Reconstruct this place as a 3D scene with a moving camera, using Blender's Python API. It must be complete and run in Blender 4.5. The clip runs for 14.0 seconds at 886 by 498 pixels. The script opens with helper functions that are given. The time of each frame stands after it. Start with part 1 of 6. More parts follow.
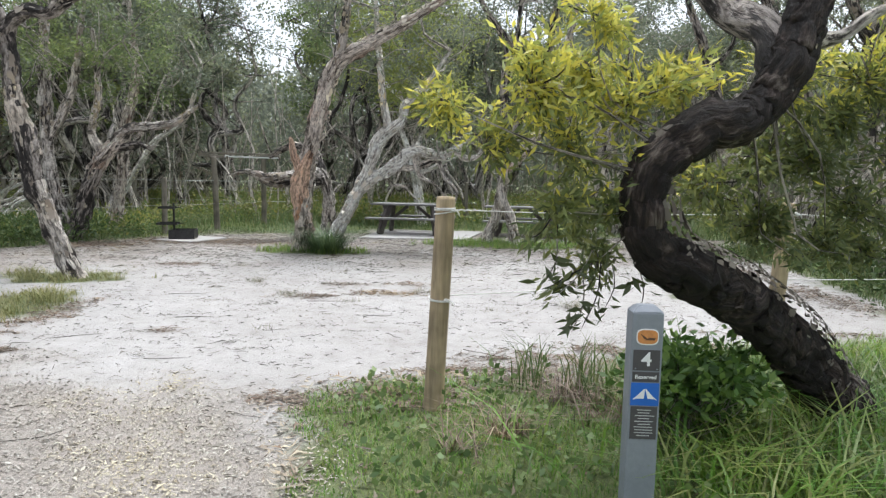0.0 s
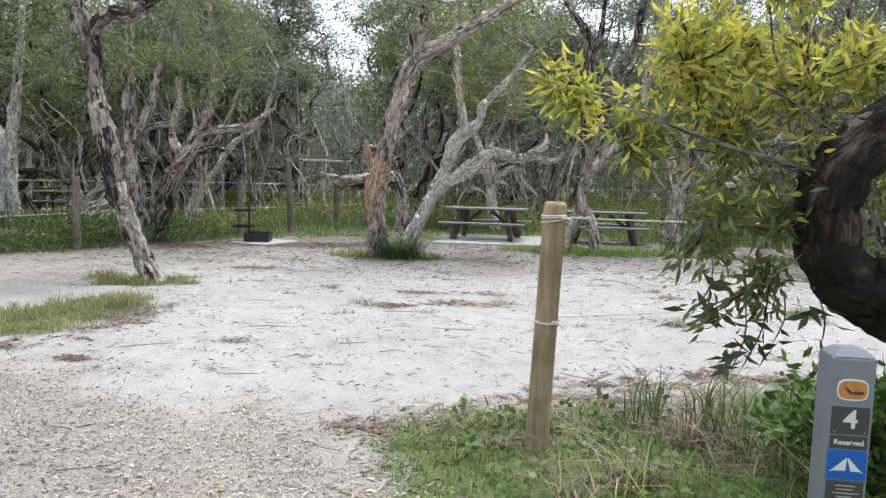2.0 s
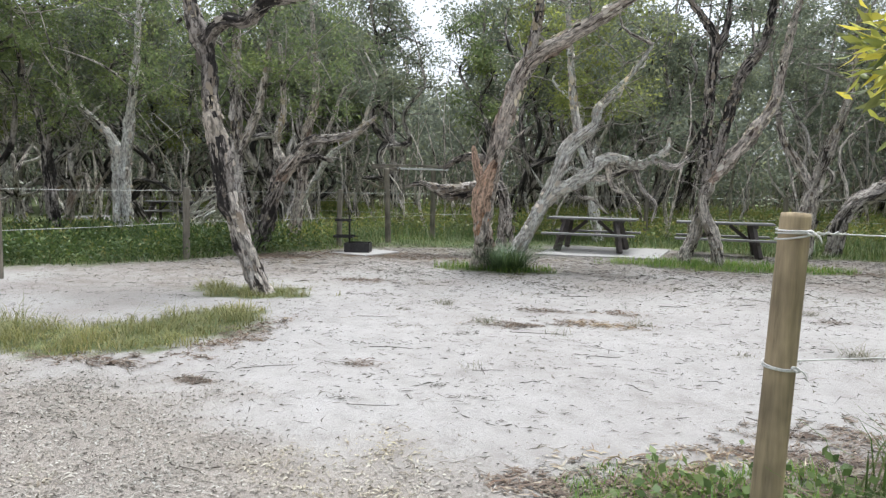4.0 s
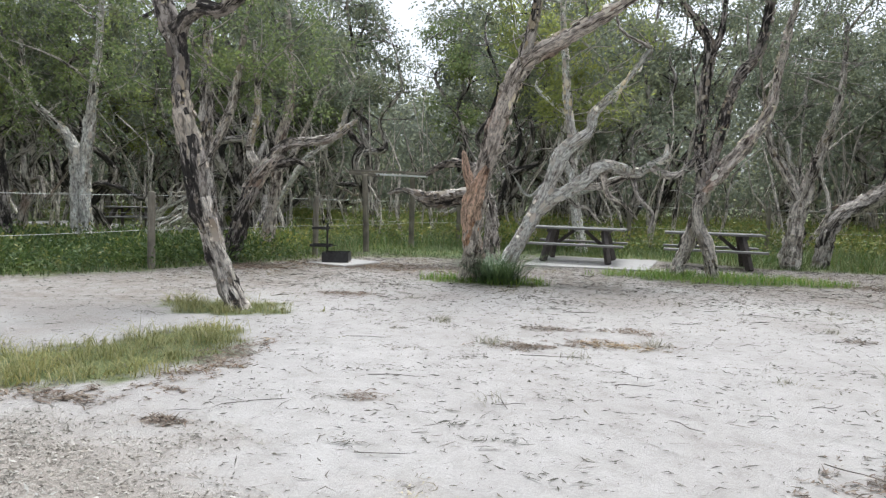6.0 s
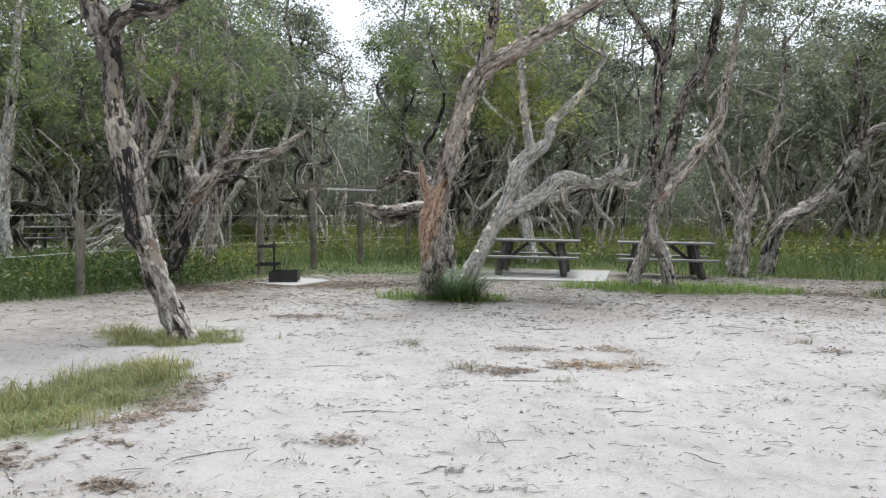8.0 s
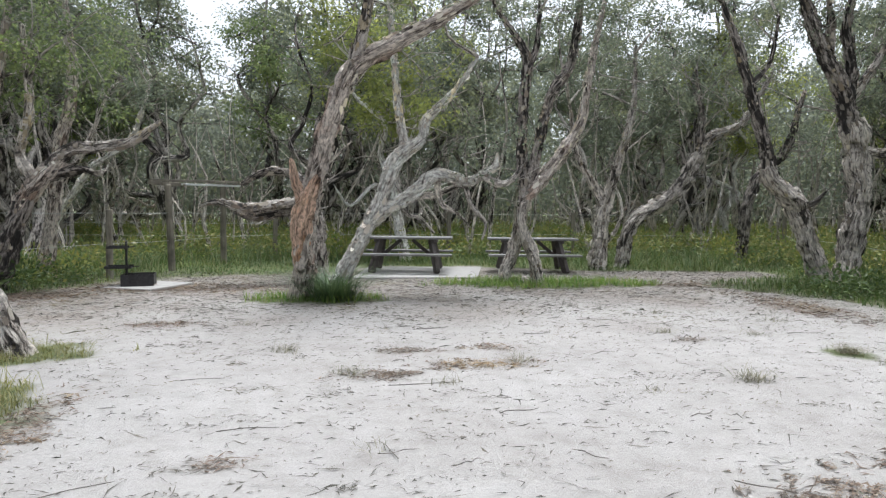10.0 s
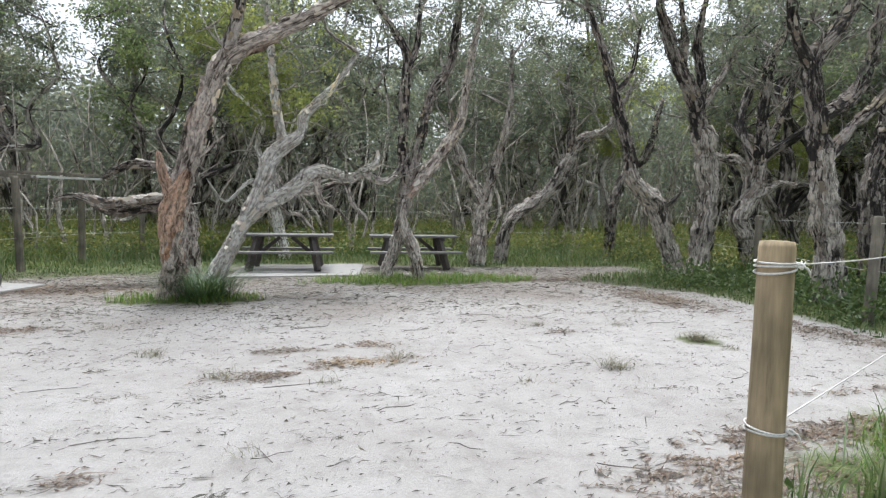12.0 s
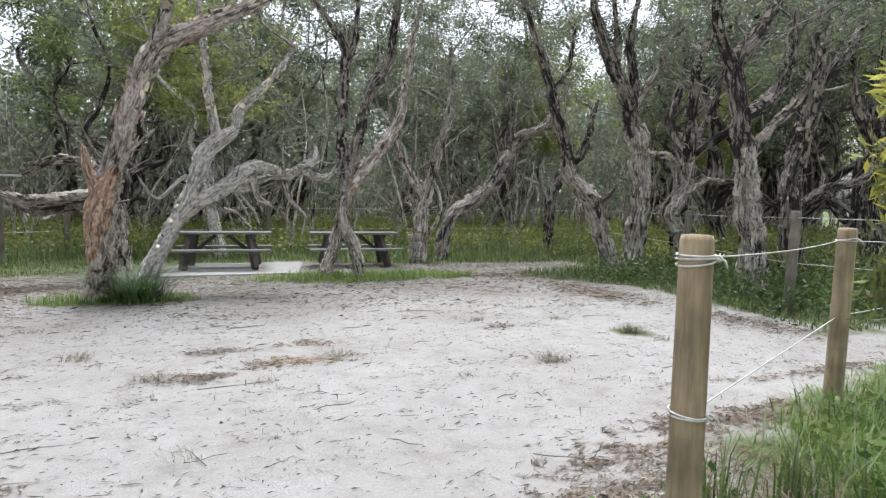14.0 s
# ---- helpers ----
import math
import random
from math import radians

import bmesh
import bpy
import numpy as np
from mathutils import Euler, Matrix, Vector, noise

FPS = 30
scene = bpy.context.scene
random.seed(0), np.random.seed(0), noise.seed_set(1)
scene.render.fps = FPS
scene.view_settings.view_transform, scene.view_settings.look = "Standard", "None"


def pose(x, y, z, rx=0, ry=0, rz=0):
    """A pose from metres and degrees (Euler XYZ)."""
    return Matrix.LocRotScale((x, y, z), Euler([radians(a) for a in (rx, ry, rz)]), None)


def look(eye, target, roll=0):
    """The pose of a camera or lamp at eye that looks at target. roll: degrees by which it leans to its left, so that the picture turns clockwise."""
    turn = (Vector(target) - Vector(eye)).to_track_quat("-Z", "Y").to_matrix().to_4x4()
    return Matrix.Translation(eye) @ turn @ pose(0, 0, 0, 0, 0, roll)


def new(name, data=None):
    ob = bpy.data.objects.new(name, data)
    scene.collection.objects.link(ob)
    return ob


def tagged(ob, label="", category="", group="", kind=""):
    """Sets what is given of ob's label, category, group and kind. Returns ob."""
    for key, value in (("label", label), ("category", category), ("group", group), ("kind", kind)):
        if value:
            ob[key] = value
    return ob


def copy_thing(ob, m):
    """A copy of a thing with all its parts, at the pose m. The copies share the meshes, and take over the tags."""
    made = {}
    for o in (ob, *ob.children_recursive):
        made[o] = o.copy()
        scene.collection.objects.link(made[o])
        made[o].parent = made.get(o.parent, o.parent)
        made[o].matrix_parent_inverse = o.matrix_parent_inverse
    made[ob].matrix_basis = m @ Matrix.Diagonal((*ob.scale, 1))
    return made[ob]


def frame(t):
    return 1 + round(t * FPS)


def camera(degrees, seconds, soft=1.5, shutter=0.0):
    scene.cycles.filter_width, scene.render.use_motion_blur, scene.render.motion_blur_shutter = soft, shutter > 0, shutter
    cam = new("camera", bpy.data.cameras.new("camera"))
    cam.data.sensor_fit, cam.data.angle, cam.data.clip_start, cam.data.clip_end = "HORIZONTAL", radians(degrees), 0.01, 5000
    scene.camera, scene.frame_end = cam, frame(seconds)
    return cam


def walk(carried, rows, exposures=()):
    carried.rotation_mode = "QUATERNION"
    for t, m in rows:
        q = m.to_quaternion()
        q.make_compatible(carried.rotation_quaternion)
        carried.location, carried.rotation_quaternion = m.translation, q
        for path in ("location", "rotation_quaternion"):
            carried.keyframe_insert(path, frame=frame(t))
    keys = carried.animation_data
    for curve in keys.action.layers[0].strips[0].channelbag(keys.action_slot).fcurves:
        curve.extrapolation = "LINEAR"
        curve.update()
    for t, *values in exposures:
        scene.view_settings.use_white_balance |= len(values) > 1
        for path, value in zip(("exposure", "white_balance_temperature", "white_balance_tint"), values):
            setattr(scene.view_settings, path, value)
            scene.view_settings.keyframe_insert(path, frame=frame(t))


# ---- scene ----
PATH = [
    (0, 0.0, 0.0, 1.341, 83.926, -1.09, -0.0),
    (0.5, -0.009, 0.103, 1.332, 83.673, -1.188, 0.283),
    (1, -0.01, 0.238, 1.331, 83.725, -1.473, 0.727),
    (1.5, -0.076, 0.343, 1.333, 83.614, -2.282, 3.4),
    (2, -0.208, 0.48, 1.332, 84.132, -1.226, 5.919),
    (2.5, -0.385, 0.565, 1.334, 84.718, -0.684, 8.614),
    (3, -0.498, 0.684, 1.318, 84.497, -1.108, 12.104),
    (3.2, -0.546, 0.746, 1.316, 84.667, -1.108, 13.404),
    (5.3, -1.049, 1.403, 1.293, 85.158, -0.481, 12.498),
    (5.5, -1.097, 1.465, 1.29, 85.458, -0.481, 12.398),
    (6, -1.178, 1.54, 1.293, 85.596, -1.497, 10.349),
    (6.5, -1.331, 1.697, 1.309, 86.477, -0.091, 6.603),
    (7, -1.455, 1.837, 1.292, 87.042, -0.561, 5.749),
    (7.2, -1.469, 1.857, 1.295, 87.022, -0.561, 6.249),
    (9.3, -1.618, 2.069, 1.327, 86.502, -0.338, -1.977),
    (9.5, -1.633, 2.089, 1.33, 86.502, -0.338, -3.427),
    (10, -1.629, 2.089, 1.333, 86.563, -0.45, -6.882),
    (10.5, -1.617, 2.09, 1.331, 86.516, -0.759, -10.627),
    (11, -1.604, 2.088, 1.333, 86.495, -0.699, -13.495),
    (11.5, -1.601, 2.088, 1.331, 86.436, -0.671, -15.549),
    (12, -1.591, 2.078, 1.337, 86.421, -0.853, -17.229),
    (12.5, -1.582, 2.071, 1.336, 86.541, -0.864, -19.179),
    (13, -1.577, 2.069, 1.335, 86.577, -0.86, -20.536),
    (13.5, -1.571, 2.063, 1.336, 86.411, -0.664, -21.647),
    (14, -1.566, 2.06, 1.336, 86.178, -0.652, -22.393),
]
cam = camera(69.2, 14.0, soft=1.3)
walk(cam, [(t, pose(x, y, z, rx, ry, rz)) for t, x, y, z, rx, ry, rz in PATH], exposures=[(0.0, 0.93, 6050, 9), (1.5, 0.95, 6050, 9), (3.0, 0.85, 6050, 9), (6.0, 0.82, 6050, 9), (14.0, 0.83, 6050, 9)])

# ---- world and sun: bright overcast ----
world = bpy.data.worlds.new("overcast")
scene.world = world
world.use_nodes = True
wn, wl = world.node_tree.nodes, world.node_tree.links
sky = wn.new("ShaderNodeTexSky")
sky.sky_type = 'NISHITA'
sky.sun_disc = False
sky.sun_elevation = radians(74)
sky.sun_rotation = radians(26)
sky.dust_density = 4.0
sky.air_density = 1.0
grey = wn.new("ShaderNodeHueSaturation")
grey.inputs["Saturation"].default_value = 0.22
wl.new(sky.outputs[0], grey.inputs["Color"])
wl.new(grey.outputs[0], wn["Background"].inputs["Color"])
wn["Background"].inputs["Strength"].default_value = 0.15
sun = new("sun", bpy.data.lights.new("sun", 'SUN'))
sun.data.energy = 1.5
sun.data.angle = radians(25)
sun.data.color = (1.0, 0.97, 0.92)
# the veiled sun stands almost overhead, a little ahead
sun.matrix_world = look((0, 0, 30), (-0.15 * 10, -0.3 * 10, 30 - 1.25 * 10))



# ---- mesh helpers ----
def link_mesh(name, me, material, parent=None, label=""):
    ob = new(name, me)
    if material:
        me.materials.append(material)
    if parent:
        ob.parent = parent
    if label:
        tagged(ob, label)
    return ob


def part(name, bm, material, parent=None, label="", smooth=False):
    me = bpy.data.meshes.new(name)
    bm.normal_update()
    bm.to_mesh(me)
    bm.free()
    if smooth:
        me.polygons.foreach_set("use_smooth", np.ones(len(me.polygons), dtype=bool))
    return link_mesh(name, me, material, parent, label)


def thing(name, at, label, category, group="", kind="", rz=0):
    ob = new(name)
    ob.matrix_world = pose(*at, 0, 0, rz)
    ob.empty_display_size = 0.2
    return tagged(ob, label, category, group, kind)


def mesh_np(name, verts, faces, smooth=False):
    """verts (n,3), or (n,6) with bark coordinates; faces (m,k) with k corners each."""
    me = bpy.data.meshes.new(name)
    verts = np.asarray(verts, dtype=np.float32)
    grain = verts[:, 3:6] if verts.shape[1] == 6 else None
    verts = np.ascontiguousarray(verts[:, :3])
    faces = np.asarray(faces, dtype=np.int32)
    m, k = faces.shape
    me.vertices.add(len(verts))
    me.vertices.foreach_set("co", verts.ravel())
    me.loops.add(m * k)
    me.loops.foreach_set("vertex_index", faces.ravel())
    me.polygons.add(m)
    me.polygons.foreach_set("loop_start", np.arange(0, m * k, k, dtype=np.int32))
    me.polygons.foreach_set("loop_total", np.full(m, k, dtype=np.int32))
    if smooth:
        me.polygons.foreach_set("use_smooth", np.ones(m, dtype=bool))
    me.update(calc_edges=True)
    if grain is not None:
        me.attributes.new("grain", 'FLOAT_VECTOR', 'POINT').data.foreach_set("vector", grain.ravel())
    me.validate()
    return me


def shifted(verts, origin):
    """The vertices moved so that origin becomes the local zero; bark coordinates stay."""
    out = np.array(verts, float)
    out[:, :3] -= np.array(origin, float)
    return out


def box(bm, cx, cy, cz, sx, sy, sz, m=None, bevel=0.0):
    """A box with its centre and sizes, bevelled."""
    mat = Matrix.Translation((cx, cy, cz)) @ Matrix.Diagonal((sx, sy, sz, 1))
    if m is not None:
        mat = m @ mat
    out = bmesh.ops.create_cube(bm, size=1, matrix=mat)
    if bevel:
        edges = list({e for v in out["verts"] for e in v.link_edges})
        bmesh.ops.bevel(bm, geom=edges, offset=bevel, segments=2, affect='EDGES', profile=0.6)
    return bm


def smooth_path(points, step):
    """Catmull-Rom through the points, sampled about every step metres; columns may hold radii too."""
    p = np.array(points, float)
    q = np.vstack([2 * p[0] - p[1], p, 2 * p[-1] - p[-2]])
    out = []
    for i in range(1, len(q) - 2):
        n = max(2, int(np.linalg.norm(q[i + 1][:3] - q[i][:3]) / step))
        for t in np.arange(n) / n:
            out.append(0.5 * (2 * q[i] + (q[i + 1] - q[i - 1]) * t + (2 * q[i - 1] - 5 * q[i] + 4 * q[i + 1] - q[i + 2]) * t * t
                              + (3 * q[i] - q[i - 1] - 3 * q[i + 1] + q[i + 2]) * t ** 3))
    out.append(p[-1])
    return np.array(out)


def tube_np(path, radii, segs=12, lump=0.12, seed=0, flare=0.0, wob=0.0):
    """Vertices and quads of a limb along a path, lumpy, its tip closed by a narrow ring."""
    g = np.random.default_rng(seed)
    path = np.array(path, float)
    n = len(path)
    radii = np.array(radii, float)
    if wob:
        k = np.cumsum(g.normal(0, wob, (n, 3)), axis=0)
        k -= np.linspace(0, 1, n)[:, None] * k[-1]
        path = path + k * radii[:, None] * 2
    tan = np.gradient(path, axis=0)
    tan /= np.linalg.norm(tan, axis=1)[:, None] + 1e-9
    ref = np.array([0.31, 0.95, 0.05])
    u = np.cross(tan, ref)
    u /= np.linalg.norm(u, axis=1)[:, None] + 1e-9
    v = np.cross(tan, u)
    a = np.arange(segs) / segs * 2 * np.pi
    d = np.concatenate([[0], np.cumsum(np.linalg.norm(np.diff(path, axis=0), axis=1))])
    ph = g.uniform(0, 6.28, 8)
    rr = radii[:, None] * np.ones(segs)
    scale = 1 + lump * (0.6 * np.sin(3 * a[None] + ph[0] + 2.1 * d[:, None]) + 0.5 * np.sin(2 * a[None] + ph[1] - 5.3 * d[:, None])
                        + 0.4 * np.sin(5 * a[None] + ph[2] + 3.1 * d[:, None]) + 0.15 * np.sin(ph[3] + 9 * d[:, None]))
    rag = g.normal(0, 1, (n, segs))
    soft = (rag + np.roll(rag, 1, 1) * 0.5 + np.roll(rag, 1, 0) + np.roll(rag, 2, 0) * 0.7 + np.roll(rag, -1, 0)) / 2.0
    scale += lump * (0.55 * soft + 0.25 * rag)
    # long ridges and furrows that follow the limb
    rows = max(2, int(d[-1] / 0.3) + 2)
    knots, where = g.normal(0, 1, (rows, segs)), d / (d[-1] + 1e-9) * (rows - 1)
    low = np.minimum(where.astype(int), rows - 2)
    part_way = (where - low)[:, None]
    scale += lump * 0.5 * (knots[low] * (1 - part_way) + knots[low + 1] * part_way)
    if flare:
        scale += flare * np.exp(-d[:, None] / 0.16) * (1 + 0.5 * np.sin(4 * a[None] + ph[4]))
    rr = rr * scale
    rr[-1] *= 0.15
    verts = path[:, None] + rr[..., None] * (np.cos(a)[None, :, None] * u[:, None] + np.sin(a)[None, :, None] * v[:, None])
    i = np.arange(n - 1)[:, None] * segs
    j = np.arange(segs)[None]
    jn = (j + 1) % segs
    faces = np.stack([i + j, i + jn, i + segs + jn, i + segs + j], -1).reshape(-1, 4)
    mean_r = max(0.02, radii[:-1].mean())
    grain = np.stack(np.broadcast_arrays(np.cos(a)[None] * mean_r, np.sin(a)[None] * mean_r, d[:, None]), -1) + g.uniform(0, 40, 3)
    return np.concatenate([verts, grain], -1).reshape(-1, 6), faces


def join_np(pieces):
    vs, fs, base = [], [], 0
    for v, f in pieces:
        vs.append(v)
        fs.append(f + base)
        base += len(v)
    return np.vstack(vs), np.vstack(fs)


def limb(name, points, radii, material, parent, origin, segs=12, lump=0.12, seed=0, flare=0.0, step=0.07, label="", wob=0.0):
    """One limb of a tree, a mesh of its own under the tree; points in world metres."""
    pr = [(*p, r) for p, r in zip(points, radii)]
    s = smooth_path(pr, step)
    v, f = tube_np(s[:, :3] - np.array(origin), s[:, 3], segs, lump, seed, flare, wob)
    return link_mesh(name, mesh_np(name, v, f, True), material, parent, label)


def leaves_np(centres, dirs, length, width, g, fold=0.25, droop=0.0):
    """Pointed folded leaves: six corners, two quads each, along dirs."""
    n = len(centres)
    d = dirs + g.normal(0, 0.45, (n, 3))
    d[:, 2] -= droop
    d /= np.linalg.norm(d, axis=1)[:, None] + 1e-9
    s = np.cross(d, g.normal(0, 1, (n, 3)))
    s /= np.linalg.norm(s, axis=1)[:, None] + 1e-9
    up = np.cross(d, s)
    ln = length * g.uniform(0.65, 1.25, n)[:, None]
    wd = width * g.uniform(0.7, 1.2, n)[:, None]
    c = centres
    v = np.stack([c, c + d * ln * 0.45 + s * wd + up * wd * fold, c + d * ln - up * ln * 0.08,
                  c + d * ln * 0.5, c + d * ln * 0.45 - s * wd + up * wd * fold], 1)
    i = np.arange(n)[:, None] * 5
    f = np.concatenate([i + np.array([[0, 3, 2, 1]]), i + np.array([[0, 4, 2, 3]])], 0)
    return v.reshape(-1, 3), f


def blades_np(xy, z0, height, width, lean, g):
    """Bent grass blades: five corners, one quad and one triangle-like quad each."""
    n = len(xy)
    a = g.uniform(0, 2 * np.pi, n)
    h = height * g.uniform(0.5, 1.25, n)
    out = np.stack([np.cos(a), np.sin(a), np.zeros(n)], 1)
    side = np.stack([-np.sin(a), np.cos(a), np.zeros(n)], 1) * (width * g.uniform(0.7, 1.3, n))[:, None]
    base = np.column_stack([xy, np.full(n, z0) if np.isscalar(z0) else z0])
    k = (lean * g.uniform(0.2, 1.4, n) * h)[:, None]
    up = np.array([0, 0, 1.0])
    mid = base + out * k * 0.35 + up * h[:, None] * 0.6
    tip = base + out * k + up * (h * g.uniform(0.75, 1.0, n))[:, None]
    v = np.stack([base - side, base + side, mid + side * 0.75, mid - side * 0.75, tip + side * 0.12, tip - side * 0.12], 1)
    i = np.arange(n)[:, None] * 6
    f = np.concatenate([i + np.array([[0, 1, 2, 3]]), i + np.array([[3, 2, 4, 5]])], 0)
    return v.reshape(-1, 3), f


def flat_leaves_np(centres, dirs, length, width, g, droop=0.0):
    """Small pointed leaves of one quad each."""
    n = len(centres)
    d = dirs + g.normal(0, 0.45, (n, 3))
    d[:, 2] -= droop
    d /= np.linalg.norm(d, axis=1)[:, None] + 1e-9
    s = np.cross(d, g.normal(0, 1, (n, 3)))
    s /= np.linalg.norm(s, axis=1)[:, None] + 1e-9
    ln = length * g.uniform(0.65, 1.25, n)[:, None]
    wd = width * g.uniform(0.7, 1.2, n)[:, None]
    v = np.stack([centres, centres + d * ln * 0.45 + s * wd, centres + d * ln, centres + d * ln * 0.45 - s * wd], 1)
    return v.reshape(-1, 3), np.arange(n)[:, None] * 4 + np.array([[0, 1, 2, 3]])


def flakes_np(path, radii, count, size, g, facing=(0, 0, 0)):
    """Curled strips of bark standing off a limb."""
    i = g.integers(1, len(path) - 1, count)
    t = path[i + 1] - path[i - 1]
    t /= np.linalg.norm(t, axis=1)[:, None] + 1e-9
    o = g.normal(0, 1, (count, 3)) + np.array(facing)
    o -= t * (o * t).sum(1)[:, None]
    o /= np.linalg.norm(o, axis=1)[:, None] + 1e-9
    s = np.cross(t, o)
    r = radii[i][:, None]
    ln = size * np.minimum(1.8, g.lognormal(0, 0.45, count))[:, None]
    w = ln * g.uniform(0.12, 0.3, count)[:, None]
    c = path[i] + o * r * 0.97
    out = g.uniform(0.1, 0.45, count)[:, None] * ln * 0.5
    a, m, e = c - t * ln * 0.5, c + o * r * 0.06, c + t * ln * 0.5 * np.sign(g.normal(0, 1, count))[:, None] + o * out
    v = np.stack([m - t * ln * 0.5 - s * w, m - t * ln * 0.5 + s * w, m + s * w * 1.1 + o * out * 0.2, m - s * w + o * out * 0.2, e + s * w * 0.5, e - s * w * 0.7], 1)
    k = np.arange(count)[:, None] * 6
    return v.reshape(-1, 3), np.concatenate([k + np.array([[0, 1, 2, 3]]), k + np.array([[3, 2, 4, 5]])], 0)


# ---- plan shapes ----
def inside(px, py, poly):
    p = np.array(poly, float)
    c = np.zeros(px.shape, bool)
    for (x1, y1), (x2, y2) in zip(p, np.roll(p, -1, 0)):
        if y1 != y2:
            c ^= ((y1 > py) != (y2 > py)) & (px < (x2 - x1) * (py - y1) / (y2 - y1) + x1)
    return c


def edge_distance(px, py, poly):
    """Signed distance to a polygon's edge, positive inside."""
    p = np.array(poly, float)
    best = np.full(px.shape, 1e9)
    for a, b in zip(p, np.roll(p, -1, 0)):
        d = b - a
        t = np.clip(((px - a[0]) * d[0] + (py - a[1]) * d[1]) / (d @ d), 0, 1)
        best = np.minimum(best, np.hypot(px - a[0] - t * d[0], py - a[1] - t * d[1]))
    return np.where(inside(px, py, poly), best, -best)


def ripple(px, py, size, seed):
    """Smooth noise between about -1 and 1, of features about size metres."""
    g = np.random.default_rng(seed)
    out = np.zeros(px.shape)
    for k in range(9):
        a, w, f = g.uniform(0, 6.28), g.uniform(0, 6.28), g.uniform(0.6, 1.9) * 2 * np.pi / size / 1.6
        out += np.sin((px * np.cos(a) + py * np.sin(a)) * f + w + 1.3 * np.sin((px * np.sin(a) - py * np.cos(a)) * f * 0.7))
    return out / 4.5


LAWN = [(-0.4, -6), (-0.5, 2.0), (-0.56, 2.6), (-0.62, 3.04), (-0.86, 3.62), (-0.75, 3.95), (-0.3, 4.2), (0.5, 4.28), (1.2, 4.55), (2.1, 5.15), (4.1, 5.65), (14, 5.6), (30, -6)]
STRIP = [(-9, 4.4), (-5.6, 4.75), (-4.46, 5.15), (-3.95, 5.55), (-3.85, 6.69), (-4.17, 7.2), (-4.77, 7.05), (-4.92, 6.3), (-5.3, 5.95), (-7, 6.0), (-9, 6.2)]
GREEN = [(-90, 2), (-14, 6.5), (-8.5, 9.8), (-7.4, 11.5), (-6.5, 13.2), (-5.9, 14.4), (-4.85, 15.0), (-3.3, 15.4), (-1.9, 15.6), (-1.7, 17), (1.1, 17), (3.2, 15.8),
         (7.1, 15.5), (7.0, 14.5), (5.0, 13.7), (4.4, 12.9), (5.5, 10.8), (5.1, 8.0), (4.8, 6.75), (8, 6.4), (3000, 6), (3000, 6000), (-3000, 6000), (-3000, 2)]
GRAVEL = [(-30, -20), (30, -20), (-0.3, 2.5), (-0.75, 3.5), (-1.25, 3.75), (-1.65, 4.0), (-2.6, 4.3), (-3.2, 4.55), (-4.0, 4.75), (-30, 3.2)]
PATCHES = [(-4.9, 8.25, 0.75, 0.4), (-2.35, 11.75, 0.95, 0.5), (1.45, 13.6, 1.7, 0.75), (3.2, 13.3, 0.5, 0.35), (2.98, 7.66, 0.2, 0.2)]
LITTER = [(-0.62, 7.55, 0.5, 0.19), (-0.38, 8.2, 0.27, 0.15), (-1.5, 7.22, 0.36, 0.16), (-1.25, 8.1, 0.3, 0.14), (0.75, 4.5, 0.8, 0.45), (-3.3, 4.75, 0.18, 0.08),
          (-2.4, 5.5, 0.2, 0.09), (-0.95, 3.8, 0.2, 0.12), (-3.75, 6.1, 0.22, 0.75), (-4.4, 5.0, 0.6, 0.16), (-4.6, 13.2, 1.7, 0.6), (-6.6, 12.3, 0.7, 0.7), (4.2, 13.2, 0.9, 0.35),
          (-0.2, 3.9, 0.5, 0.3), (1.75, 8.4, 0.18, 0.12), (4.7, 7.6, 0.35, 0.9), (3.4, 5.75, 0.9, 0.12), (1.7, 5.1, 0.7, 0.18), (4.5, 10.5, 0.45, 1.2), (-3.9, 9.7, 0.4, 0.2)]


def blob(px, py, ellipses, seed):
    out = np.zeros(px.shape)
    w = 0.28 * ripple(px, py, 0.35, seed) + 0.15 * ripple(px, py, 0.12, seed + 1)
    for x, y, a, b in ellipses:
        d = np.hypot((px - x) / a, (py - y) / b)
        out = np.maximum(out, np.clip((1.25 + w - d) / 0.5, 0, 1))
    return out


def drift(px, py):
    """Leaf litter: thick in the middle of each drift, broken and thin towards its edge."""
    w = 0.45 * ripple(px, py, 0.3, 13) + 0.4 * ripple(px, py, 0.11, 14)
    out = np.zeros(px.shape)
    for x, y, a, b in LITTER:
        d = np.hypot((px - x) / a, (py - y) / b)
        out = np.maximum(out, np.clip((1.35 + w - d) / 1.0, 0, 1))
    return out


def grass_mask(px, py):
    w = 0.16 * ripple(px, py, 0.9, 3) + 0.1 * ripple(px, py, 0.3, 4)
    m = np.maximum.reduce([np.clip((edge_distance(px, py, p) + w * k + 0.08) / s, 0, 1) for p, s, k in ((LAWN, 0.25, 1.0), (STRIP, 0.2, 1.0), (GREEN, 0.5, 1.8))])
    return np.maximum(m, blob(px, py, PATCHES, 5))


def gravel_mask(px, py):
    w = 0.25 * ripple(px, py, 0.8, 8) + 0.12 * ripple(px, py, 0.25, 9)
    return np.clip((edge_distance(px, py, GRAVEL) + w + 0.25) / 0.7, 0, 1)


def ground_z(px, py):
    near = np.exp(-((px / 30) ** 2 + (py / 40) ** 2))
    return (0.012 * ripple(px, py, 1.7, 21) + 0.004 * ripple(px, py, 0.4, 22)) * near


